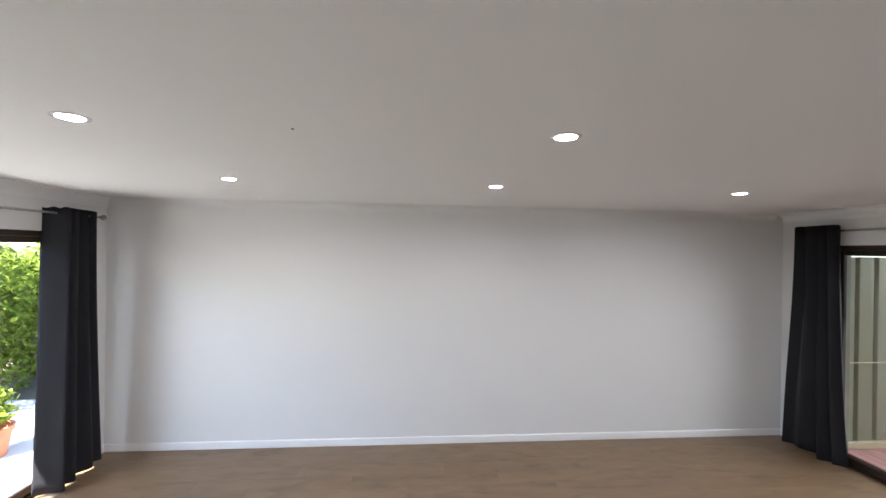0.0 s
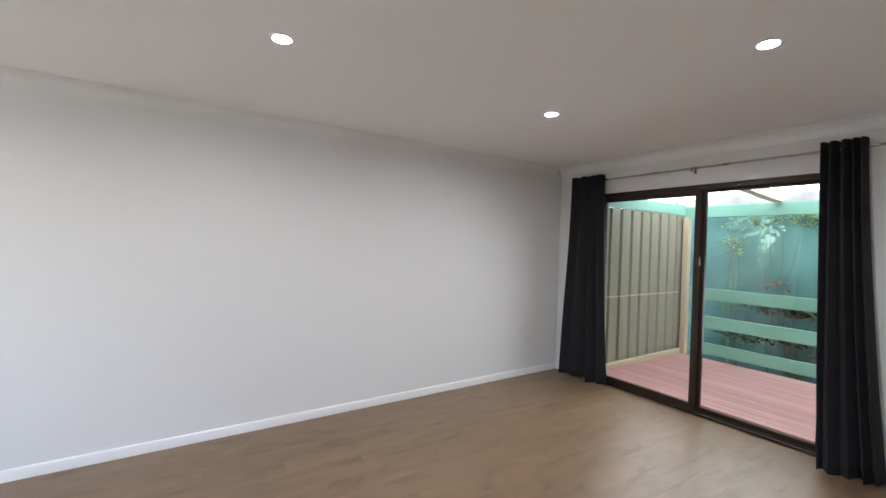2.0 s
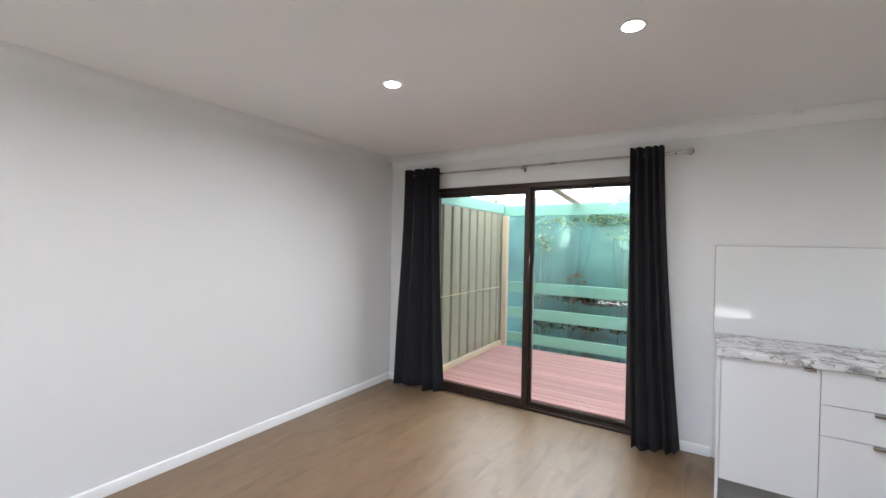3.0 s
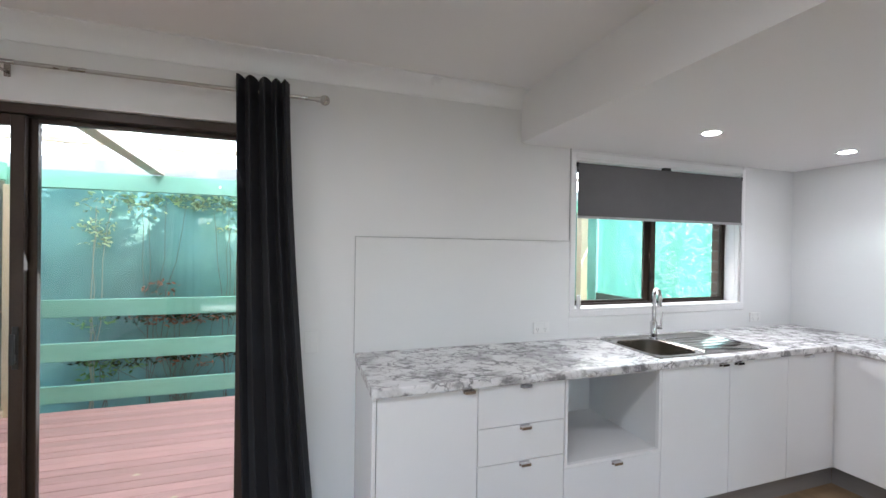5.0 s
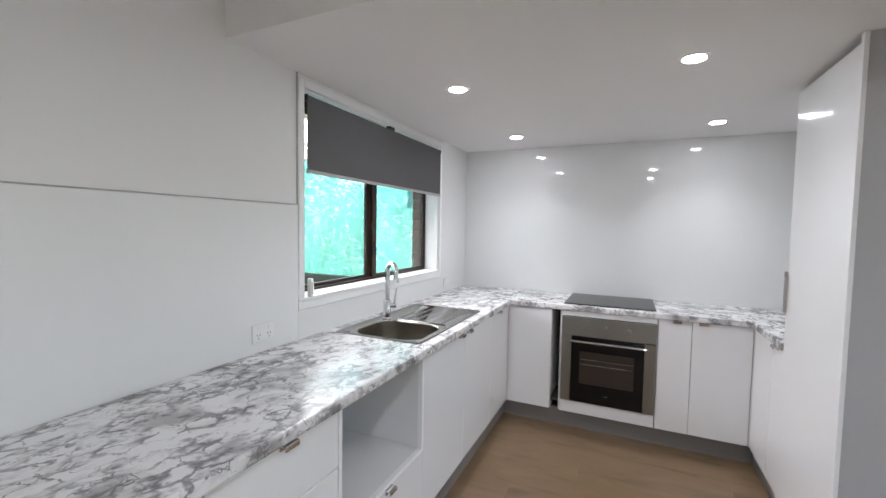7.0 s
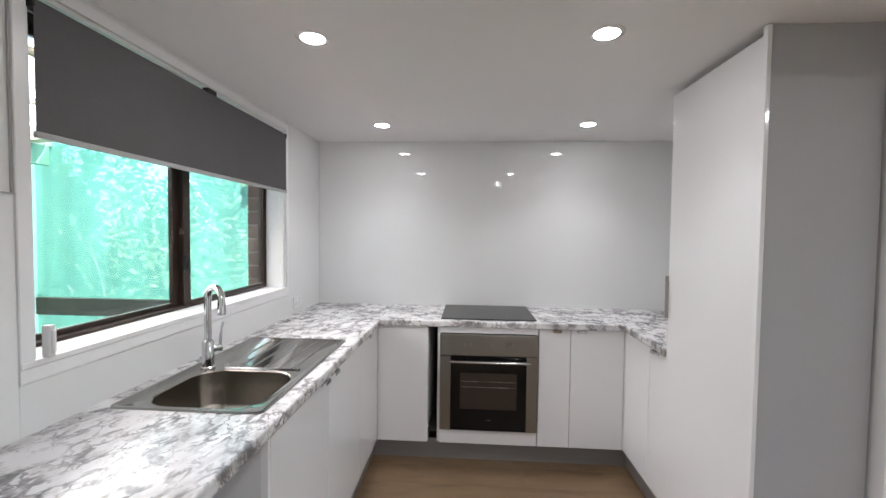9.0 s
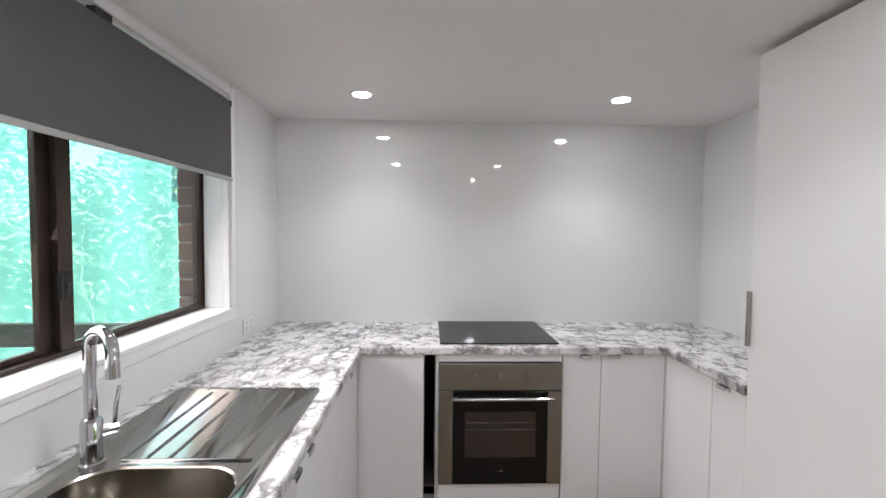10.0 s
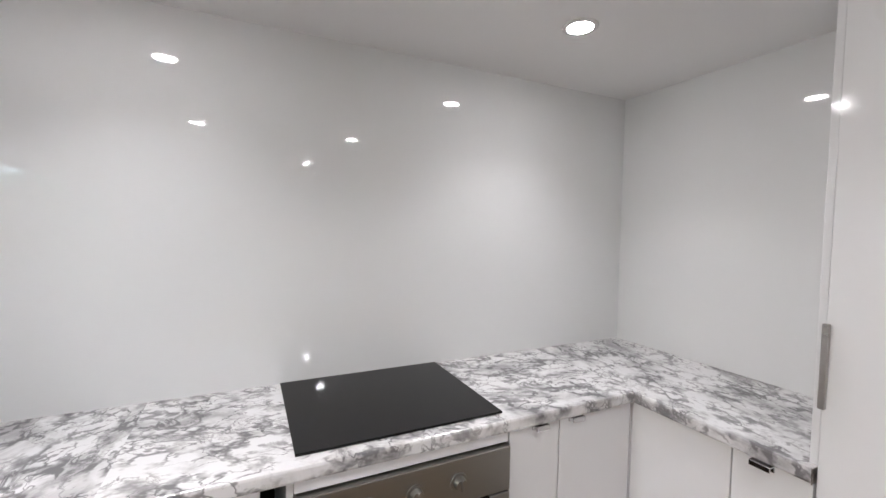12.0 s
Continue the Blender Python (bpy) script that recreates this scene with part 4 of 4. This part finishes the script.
# ---- ceiling lamps ----
def downlight(x, y, z, group):
    root = thing("downlight", "round recessed white downlight, switched on", "downlight", x, y, z, group=group)
    part("trim_ring", lathe(B(), [(0.0585, z), (0.0585, z - 0.003), (0.0575, z - 0.0038), (0.039, z - 0.0038)], x, y, 32), M_PLASTIC, root, smooth=40)
    part("diffuser", lathe(B(), [(0.0415, z - 0.0042), (0.041, z - 0.005), (0.034, z - 0.0065), (0.02, z - 0.0075), (0.001, z - 0.008)], x, y, 32), M_LAMP, root, "glowing diffuser")
    lamp = new("downlight_lamp", bpy.data.lights.new("downlight_lamp", "AREA"))
    lamp.data.shape, lamp.data.size, lamp.data.energy = "DISK", 0.1, LAMP_WATTS[group]
    lamp.data.spread = radians(112 if z < ZC - 0.1 else 170)
    lamp.data.color = (1.0, 0.985, 0.97)
    lamp.location = (x, y, z - 0.016)


for x in (2.485, 4.28, 6.113):
    for y in (4.31, 5.597):
        downlight(x, y, ZC, "living room downlights")
for x, y in ((5.95, 0.94), (7.242, 0.94), (6.22, 2.108), (7.242, 2.112)):
    downlight(x, y, ZK, "kitchen downlights")


mk = thing("ceiling_screw", "tiny dark screw head in the white ceiling", "screw", 3.233, 4.352, ZC)
part("head", lathe(B(), [(0.005, ZC), (0.005, ZC - 0.003), (0.002, ZC - 0.004)], 3.233, 4.352, 10), M_BLACK, mk)


# ---- curtains ----
def curtain(name, label, x, y0t, y1t, y0b, y1b, folds, amp, seed, ztop=2.29, zbot=0.03, group="", swing=0.0, eyelets=(), lead=0.0):
    """A hanging curtain: pleats deep at the eyelets, softening and spreading towards the hem."""
    rnd = random.Random(seed)
    root = thing(name, label, "curtain", x, (y0t + y1t) / 2, zbot, group=group)
    nu, nv = folds * 14, 22
    ph = [rnd.uniform(-0.5, 0.5) for _ in range(6)]
    b = B()
    grid = []
    for j in range(nv + 1):
        v = j / nv
        z = ztop + (zbot - ztop) * v
        e = v ** 1.4
        row = []
        for i in range(nu + 1):
            u = i / nu
            ya = y0t + (y0b - y0t) * e
            yb = y1t + (y1b - y1t) * e
            wob = 0.25 * math.sin(3.1 * u + ph[0] + 2.0 * v) * v
            y = ya + (yb - ya) * (u + 0.018 * math.sin(9 * u + ph[1]) * v)
            w = 2 * math.pi * folds * (u + 0.07 * math.sin(4.4 * u + ph[1])) + wob * 2.2
            a = amp * (1.0 - 0.25 * v) * (1 + 0.35 * v * math.sin(5 * u + ph[2]))
            xx = x + a * math.sin(w) + 0.012 * v * math.sin(w * 0.5 + ph[3]) + 0.01 * v * math.sin(7 * v + ph[4])
            y += 0.35 * a * math.sin(2 * w) * 0.4
            xx += swing * e * u
            if lead:
                if u < 0.3:
                    s = u / 0.3
                    xx = x - 0.5 * lead + lead * s + 0.012 * math.sin(5 * s + 1.5 * v)
                    y = ya + (yb - ya) * 0.1 * s
                else:
                    s = (u - 0.3) / 0.7
                    w = 2 * math.pi * folds * (s + 0.03 * math.sin(6 * s + ph[1])) + math.pi / 2
                    xx = x + a * math.sin(w) + (0.5 * lead - a) * (1 - s) ** 2 + 0.012 * v * math.sin(w * 0.5 + ph[3])
                    y = ya + (yb - ya) * (0.1 + 0.9 * s)
            row.append(b.verts.new((xx, y, z + 0.006 * math.sin(w * 0.5 + ph[5]) * (1 if j == nv else 0) + (0.006 * math.cos(2 * w) if j == 0 else 0))))
        grid.append(row)
    for j in range(nv):
        for i in range(nu):
            b.faces.new((grid[j][i], grid[j][i + 1], grid[j + 1][i + 1], grid[j + 1][i]))
    ob = part("cloth", b, M_CURTAIN, root, smooth=180)
    so = ob.modifiers.new("thickness", "SOLIDIFY")
    so.thickness = 0.0025
    for k in eyelets:
        yy = y0t + (y1t - y0t) * k / (folds * 2)
        ring_ = B()
        m_ = 14
        for s in range(m_):
            a0 = 2 * math.pi * s / m_
            a1 = 2 * math.pi * (s + 1) / m_
            p = [Vector((x + 0.018 * math.cos(q), yy, 2.238 + 0.018 * math.sin(q))) for q in (a0, a1)]
            cyl(ring_, p[0], p[1], 0.0035, n=6, caps=False)
        part("eyelet", ring_, M_NICKEL, root, "metal eyelet")
    return root


def rod(x, wall, y0, y1, z, label):
    root = thing("curtain_rod", label, "curtain rod", x, (y0 + y1) / 2, z)
    part("pole", tube(B(), [(x, y0 + 0.02, z), (x, y1 - 0.02, z)], 0.0095, 14), M_NICKEL, root, smooth=40)
    for y, s in ((y0, -1), (y1, 1)):
        b = B()
        bmesh.ops.create_uvsphere(b, u_segments=18, v_segments=12, radius=0.026, matrix=Matrix.Translation((x, y, z)))
        cyl(b, (x, y - s * 0.045, z), (x, y - s * 0.02, z), 0.0125, 0.0145, 14)
        part("finial", b, M_NICKEL, root, "ball finial", smooth=40)
    d = 1 if wall > x else -1
    for y in (y0 + 0.26, (y0 + y1) / 2, y1 - 0.2):
        b = B()
        box(b, wall - d * 0.004, wall, y - 0.012, y + 0.012, z - 0.04, z + 0.025, 0.002)
        box(b, x + d * 0.004, wall - d * 0.004, y - 0.005, y + 0.005, z - 0.026, z - 0.016, 0.001)
        box(b, x - 0.014, x + 0.014, y - 0.007, y + 0.007, z - 0.026, z - 0.01, 0.002)
        part("bracket", b, M_NICKEL, root)


RX, RZ = 7.76, 2.238
rod(RX, XE, 4.13, 6.735, RZ, "brushed nickel curtain rod with ball finials over the deck door")
rod(0.87, XW, 2.85, 6.81, 2.245, "brushed nickel curtain rod over the garden door")
curtain("curtain", "charcoal eyelet curtain drawn to the wall corner", RX - 0.042, 6.305, 6.69, 6.205, 6.79, 4, 0.048, 3, swing=-0.03, group="deck door curtains")
curtain("curtain", "charcoal eyelet curtain drawn to the kitchen side", RX - 0.042, 4.295, 4.52, 4.145, 4.455, 5, 0.048, 5, zbot=0.014, group="deck door curtains", swing=-0.12)
curtain("curtain", "charcoal eyelet curtain lit by the garden door", 0.87, 6.28, 6.66, 6.22, 6.81, 3, 0.05, 8, zbot=0.02, eyelets=(1, 3), lead=0.2)

# ---- deck ----
DX0, DX1, DZ = XEO, 10.02, 0.035
deck = thing("deck", "red stained timber deck outside the sliding door", "deck", 9, 4, -0.1, kind="structure")
b = B()
for x in (8.2, 9.05, 9.9):
    box(b, x, x + 0.045, 0.4, 6.6, -0.1, DZ - 0.021)
part("joist", b, M_BARK, deck)
i = 0
x = DX0 + 0.004
while x + 0.088 < DX1:
    for y0, y1 in ((0.42, 3.1 + 0.6 * (i % 3)), (3.104 + 0.6 * (i % 3), 6.62)):
        part("board", box(B(), x, x + 0.0898, y0, y1, DZ - 0.02, DZ + 0.001 * ((i * 7) % 3), 0.003), M_DECK, deck)
    x += 0.0925
    i += 1

# cream corrugated steel fence on the deck's north side
YF = 6.6
fence = thing("steel_fence", "cream corrugated steel sheet fence beside the deck", "fence", 9, YF, 0.05)
for s in range(3):
    x0 = XEO + 0.01 + s * 0.65
    prof = []
    for k in range(3):
        q = x0 + k * 0.2155
        prof += [(q, 0.0), (q + 0.004, 0.004), (q + 0.160, 0.004), (q + 0.168, -0.030), (q + 0.203, -0.030)]
    prof.append((x0 + 0.656, 0.0))
    b = B()
    lo = [b.verts.new((px, YF - py, 0.1)) for px, py in prof]
    hi = [b.verts.new((px, YF - py, 1.99)) for px, py in prof]
    for k in range(len(prof) - 1):
        b.faces.new((lo[k], lo[k + 1], hi[k + 1], hi[k]))
    ob = part("sheet", b, M_FENCE, fence)
    so = ob.modifiers.new("thickness", "SOLIDIFY")
    so.thickness = 0.002
part("bottom_plate", box(B(), XEO + 0.01, 10.0, YF - 0.05, YF - 0.002, DZ + 0.003, 0.1, 0.003), M_CREAM, fence, "cream timber bottom plate")
part("strip", box(B(), XEO + 0.01, 10.0, YF - 0.02, YF - 0.003, 0.9, 0.91), M_CREAM, fence, "pale fixing strip")
part("rail", box(B(), XEO + 0.01, 10.0, YF + 0.036, YF + 0.075, 0.95, 1.0), M_CREAM, fence)

# balustrade of green boards, posts, pergola
bal = thing("balustrade", "green painted timber balustrade with wide horizontal rails", "balustrade", 10.0, 3.5, 0)
for z0, z1 in ((0.83, 0.985), (0.445, 0.605), (0.085, 0.235)):
    part("rail", box(B(), 9.985, 10.02, 0.75, 6.6, z0, z1, 0.004), M_GREEN, bal)
    part("end_rail", box(B(), 8.1, 9.985, 0.6, 0.635, z0 - 0.03, z1 - 0.05, 0.004), M_DARKRAIL, bal, "end rail coloured dark as if in silhouette")
for y in (2.7, 4.6):
    part("post", box(B(), 10.022, 10.11, y, y + 0.09, -0.1, 2.0, 0.004), M_GREEN, bal)
pg = thing("pergola", "green timber pergola with an opal sheet roof", "pergola", 9.1, 3.5, 0)
part("beam", box(B(), 9.985, 10.04, 0.5, 6.66, 1.955, 2.11, 0.004), M_GREEN, pg)
part("beam", box(B(), XEO + 0.01, 9.984, YF - 0.02, YF + 0.03, 1.995, 2.14, 0.004), M_GREEN, pg)
part("ledger", box(B(), XEO + 0.001, XEO + 0.046, 0.5, 6.57, 2.22, 2.33), M_CREAM, pg, "cream timber ledger")
for y in (0.6, 2.2, 3.85, 5.45):
    b = extrude_profile(B(), [(XEO + 0.05, 2.22), (9.98, 2.112), (9.98, 2.21), (XEO + 0.05, 2.345)], "y", y, y + 0.1)
    part("rafter", b, M_RAFTER, pg, "cream painted rafter")
for x in (8.75, 9.4):
    zz = 2.345 - (x - 8.12) / 1.94 * 0.13
    part("batten", box(B(), x, x + 0.035, 0.5, 6.66, zz - 0.02, zz + 0.015), M_CREAM, pg)
part("post", box(B(), 9.88, 9.975, 0.85, 0.95, DZ, 1.955, 0.004), M_CREAM, pg, "cream painted post")
part("post", box(B(), 9.9, 9.98, 6.49, 6.565, DZ, 1.955, 0.004), M_CREAM, pg, "cream painted post")
for s in range(8):
    y0 = 0.45 + s * 0.79
    b = B()
    lo, hi = [], []
    for k in range(33):
        y = y0 + 0.83 * k / 32
        dz = 0.008 * math.cos(2 * math.pi * k / 3.2)
        lo.append(b.verts.new((XEO + 0.02, y, 2.378 + dz)))
        hi.append(b.verts.new((10.2, y, 2.22 + dz + 0.003 * (s % 2))))
    for k in range(32):
        b.faces.new((lo[k], lo[k + 1], hi[k + 1], hi[k]))
    part("roof_sheet", b, M_ROOFSHEET, pg, "opal corrugated sheet", smooth=180)

part("gable_sheet", box(B(), 9.997, 10.0, 0.45, 6.7, 2.112, 2.222), M_ROOFSHEET, pg, "opal upstand strip")

# shade cloth hung behind the rails
def hang(x0, y0, x1, y1, z0, z1, seed):
    rnd = random.Random(seed)
    b = B()
    L = math.hypot(x1 - x0, y1 - y0)
    nx, nz = int(L / 0.12), 12
    ux, uy = (x1 - x0) / L, (y1 - y0) / L
    g = []
    for j in range(nz + 1):
        row = []
        for i in range(nx + 1):
            s, q = L * i / nx, j / nz
            o = 0.006 * math.sin(s * 4.1 + seed) * (1 - 0.3 * q) + 0.01 * noise.noise((s * 2.3, q * 2, seed))
            row.append(b.verts.new((x0 + ux * s - uy * o, y0 + uy * s + ux * o, z0 + (z1 - z0) * q)))
        g.append(row)
    for j in range(nz):
        for i in range(nx):
            b.faces.new((g[j][i], g[j][i + 1], g[j + 1][i + 1], g[j + 1][i]))
    return b


sc_ = thing("shade_cloth", "green shade cloth screen hung round the deck", "shade cloth", 10.2, 3.5, 0.1)
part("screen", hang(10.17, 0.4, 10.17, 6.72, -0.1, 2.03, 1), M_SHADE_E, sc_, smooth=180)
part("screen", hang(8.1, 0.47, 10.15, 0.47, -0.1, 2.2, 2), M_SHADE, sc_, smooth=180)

# ---- ground and gardens ----
b = B()
G = 400
vs = [b.verts.new(p) for p in ((-G, -G, -0.12), (G, -G, -0.12), (G, G, -0.12), (-G, G, -0.12))]
b.faces.new(vs)
setting("ground", b, M_SOIL, "bare dark garden soil round the house", "ground")


def leaves(bm, rnd, cx, cy, cz, rx, ry, rz, n, size):
    """Many folded leaves scattered through an uneven ellipsoid, thicker near its skin."""
    for _ in range(n):
        d = Vector((rnd.gauss(0, 1), rnd.gauss(0, 1), rnd.gauss(0, 1))).normalized()
        k = rnd.uniform(0.55, 1.0) * (1 + 0.3 * noise.noise(d * 2.3 + Vector((cx, cy, cz))))
        p = Vector((cx + rx * d.x * k, cy + ry * d.y * k, cz + rz * d.z * k))
        s = size * rnd.uniform(0.6, 1.3)
        m = Matrix.Translation(p) @ Euler((rnd.uniform(-1.1, 1.1), rnd.uniform(-1.1, 1.1), rnd.uniform(0, 6.28))).to_matrix().to_4x4()
        q = [bm.verts.new(m @ Vector(v)) for v in ((0, -s, 0), (s * 0.42, -s * 0.1, s * 0.12), (0, s, -s * 0.1), (-s * 0.42, -s * 0.1, s * 0.12), (0, 0, 0))]
        bm.faces.new((q[0], q[1], q[2], q[4]))
        bm.faces.new((q[0], q[4], q[2], q[3]))


def branches(bm, rnd, base, height, spread, n, r=0.02):
    for _ in range(n):
        a = rnd.uniform(0, 6.28)
        p = Vector(base)
        pts_, rad = [p.copy()], [r]
        d = Vector((math.cos(a) * spread, math.sin(a) * spread, 1)).normalized()
        for k in range(6):
            d = (d + Vector((rnd.uniform(-0.3, 0.3), rnd.uniform(-0.3, 0.3), rnd.uniform(0, 0.2)))).normalized()
            p = p + d * height / 6
            pts_.append(p.copy())
            rad.append(r * (1 - 0.13 * (k + 1)))
        tube(bm, pts_, rad, 6)


def shrub(name, label, x, y, h, r, n, size, leaf, seed, group="", lo=0.2, lean=0.45, stems=7, bark=None, stem_r=0.018):
    rnd = random.Random(seed)
    root = thing(name, label, "shrub", x, y, -0.12, group=group)
    b = B()
    branches(b, rnd, (x, y, -0.14), h * 0.8, lean, stems, stem_r)
    part("trunk", b, bark or M_BARK, root, smooth=60)
    b = B()
    for _ in range(9):
        leaves(b, rnd, x + rnd.uniform(-0.5, 0.5) * r, y + rnd.uniform(-0.5, 0.5) * r, rnd.uniform(lo, h - 0.3), r * 0.6, r * 0.6, h * 0.26, n // 9, size)
    part("crown", b, leaf, root)


# a creeper that grows up between the rails and the cloth
def creeper(y, tops, seed, leaf=None, stalk=None):
    rnd = random.Random(seed)
    root = thing("creeper", "thin creeper with small leaves, some coloured as sunlit or shaded", "creeper", 10.13, y, -0.12, group="creepers on the screen")
    b, lf_ = B(), B()
    for ty, tz, n in tops:
        pts_ = [Vector((10.135, y + (ty - y) * (k / 7) ** 1.4 + 0.03 * rnd.uniform(-1, 1), -0.13 + (tz + 0.13) * k / 7)) for k in range(8)]
        tube(b, pts_, [(0.005 if stalk else 0.003) - 0.0002 * k for k in range(8)], 5)
        leaves(lf_, rnd, 10.132, ty, tz, 0.012, 0.2, 0.085, n, 0.028)
    part("stem", b, stalk or M_BARK, root, smooth=60)
    part("foliage", lf_, leaf or M_LEAF3, root)


creeper(6.06, ((6.02, 1.62, 60), (6.05, 1.5, 26), (6.0, 1.82, 24), (5.9, 1.92, 40)), 91, stalk=M_PALEBARK)
creeper(5.6, ((5.66, 1.88, 70), (5.45, 1.94, 60), (5.62, 1.8, 24), (5.3, 1.9, 70)), 92)
creeper(4.95, ((5.1, 1.88, 90), (4.95, 1.93, 70), (4.8, 1.88, 60), (4.93, 1.66, 26), (4.5, 1.92, 50)), 93)
creeper(5.95, ((5.98, 0.4, 70), (6.0, 0.3, 40), (6.02, 0.74, 24), (5.8, 0.36, 30)), 96, M_LEAF5)
creeper(5.4, ((5.58, 0.79, 44), (5.4, 0.77, 60), (5.15, 0.78, 50), (5.5, 1.06, 26), (5.38, 0.4, 40), (5.1, 0.36, 30)), 97, M_LEAF6)
# dark foliage between the rails, also standing in for the shadow under each
creeper(5.3, ((5.75, 0.82, 90), (5.35, 0.82, 110), (5.0, 0.82, 100), (5.75, 0.4, 80), (5.35, 0.44, 110), (4.95, 0.44, 100), (6.1, 0.44, 60)), 94, M_LEAF4)
creeper(4.3, ((4.6, 0.82, 80), (4.2, 0.84, 60), (4.5, 0.4, 80)), 95, M_LEAF4)
creeper(3.4, ((3.7, 1.9, 60), (3.2, 1.92, 60), (3.5, 0.8, 60), (3.1, 0.42, 60)), 98)

# east, behind the screen
for k in range(6):
    shrub("shrub", "leafy garden shrub behind the green screen", 11.0 + 0.12 * (k % 2), 0.3 + 1.25 * k, 2.85 + 0.1 * (k % 3), 0.75, 7000, 0.055, M_LEAF2, 20 + k, "shrubs behind the screen", lean=0.12)
for k in range(4):
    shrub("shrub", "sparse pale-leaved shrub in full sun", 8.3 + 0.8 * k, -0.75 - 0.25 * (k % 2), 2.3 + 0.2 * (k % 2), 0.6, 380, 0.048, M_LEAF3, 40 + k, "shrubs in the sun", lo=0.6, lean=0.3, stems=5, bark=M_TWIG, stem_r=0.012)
for k in range(6):
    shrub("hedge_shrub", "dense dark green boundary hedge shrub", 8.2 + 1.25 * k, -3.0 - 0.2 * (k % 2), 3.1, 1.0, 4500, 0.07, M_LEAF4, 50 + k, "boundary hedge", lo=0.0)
for lx, ly, la in ((8.27, 4.91, 0.4), (8.13, 4.95, 1.9), (8.6, 5.2, 3.0)):
    lf = thing("fallen_leaf", "small dry pale leaf lying on the deck", "leaf", lx, ly, DZ, group="fallen leaves")
    b = B()
    m_ = Matrix.Translation((lx, ly, DZ + 0.004)) @ Matrix.Rotation(la, 4, "Z")
    q = [b.verts.new(m_ @ Vector(v)) for v in ((0, -0.03, 0), (0.014, 0, 0.006), (0, 0.03, 0.002), (-0.014, 0, 0.006), (0, 0, 0))]
    b.faces.new((q[0], q[1], q[2], q[4]))
    b.faces.new((q[0], q[4], q[2], q[3]))
    part("blade", b, M_CREAM, lf)

# west hedge and paving
for k in range(11):
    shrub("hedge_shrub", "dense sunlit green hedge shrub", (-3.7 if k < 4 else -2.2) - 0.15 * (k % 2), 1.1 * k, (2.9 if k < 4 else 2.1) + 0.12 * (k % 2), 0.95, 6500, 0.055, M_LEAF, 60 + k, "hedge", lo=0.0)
pav = thing("pavement", "pale concrete pavers outside the garden door", "paving", -0.4, 5, -0.12, kind="structure")
for i in range(8):
    for j in range(16):
        part("paver", box(B(), 0.54 - 0.4 * (i + 1) + 0.004, 0.54 - 0.4 * i - 0.004, 2.2 + 0.4 * j + 0.004, 2.2 + 0.4 * (j + 1) - 0.004, -0.125, -0.06 + 0.001 * ((i * 3 + j * 5) % 4), 0.004), M_PAVE, pav)
pot = thing("flower_pot", "terracotta flower pot on the pavers with a small plant", "flower pot", -0.3, 7.05, -0.06)
part("pot", lathe(B(), [(0.13, -0.06), (0.17, 0.18), (0.185, 0.18), (0.19, 0.23), (0.165, 0.23), (0.15, 0.17)], -0.3, 7.05), M_TERRA, pot, smooth=40)
rnd_ = random.Random(5)
b = B()
leaves(b, rnd_, -0.3, 7.05, 0.4, 0.22, 0.22, 0.22, 260, 0.05)
part("plant", b, M_LEAF, pot)

# roof over the house, to close it; unseen west eave sized to trim the sun
b = B()
box(b, XWO - 0.65, XEO, YSO - 0.3, YNO + 0.3, 2.62, 2.8)
# added unseen eave that shades the fence and deck near the house
box(b, XEO, XEO + 0.45, 1.0, YNO + 0.3, 2.62, 2.8)
setting("roof", b, M_OUTPAINT, "plain house roof slab closing the place, with added shading eaves", "roof")

# ---- pieces: bricks near the window, floor planks ----
def brick_block(x0, x1, y0, y1, z0, z1):
    return mesh_of("brick", box(B(), x0, x1, y0, y1, z0, z1, 0.003), M_BRICK)


BH = 0.086
me_b = brick_block(-0.055, 0.055, -0.115, 0.115, -0.038, 0.038)
me_h = brick_block(-0.055, 0.055, -0.055, 0.055, -0.038, 0.038)
zc = 0.08
r = 0
while zc < 2.2:
    # courses beside the window's south jamb, ends showing as the reveal
    if r % 2:
        ob = new("brick", me_b)
        ob.location = (8.03, w0 - 0.024 - 0.115 , zc)
    else:
        ob = new("brick", me_h)
        ob.location = (8.03, w0 - 0.024 - 0.055, zc)
    ob.parent = brick_skin
    r += 1
    zc += BH

PW, PL = 0.192, 1.285
rnd_ = random.Random(11)
plank_cache = {}
yy = YS
row = 0
while yy < YN - 0.002:
    y1 = min(yy + PW, YN)
    xs = XW if yy + PW / 2 > YL else XK
    xoff = xs - PL * ((row * 0.37) % 1)
    while xoff < XE + 0.1:
        a, c = max(xoff, xs), min(xoff + PL, 7.865 if DOOR[0] < yy < DOOR[1] else XE)
        if c - a > 0.02:
            key = (round(c - a, 3), round(y1 - yy, 3))
            if key not in plank_cache:
                L_, W_ = key
                plank_cache[key] = mesh_of("plank", box(B(), -L_ / 2 + 0.0001, L_ / 2 - 0.0001, -W_ / 2 + 0.0001, W_ / 2 - 0.0001, -0.012, 0.0, 0.0005), M_FLOOR)
            ob = new("plank", plank_cache[key])
            ob.location = ((a + c) / 2, (yy + y1) / 2, 0)
            ob.parent = floor
        xoff += PL
    yy += PW
    row += 1
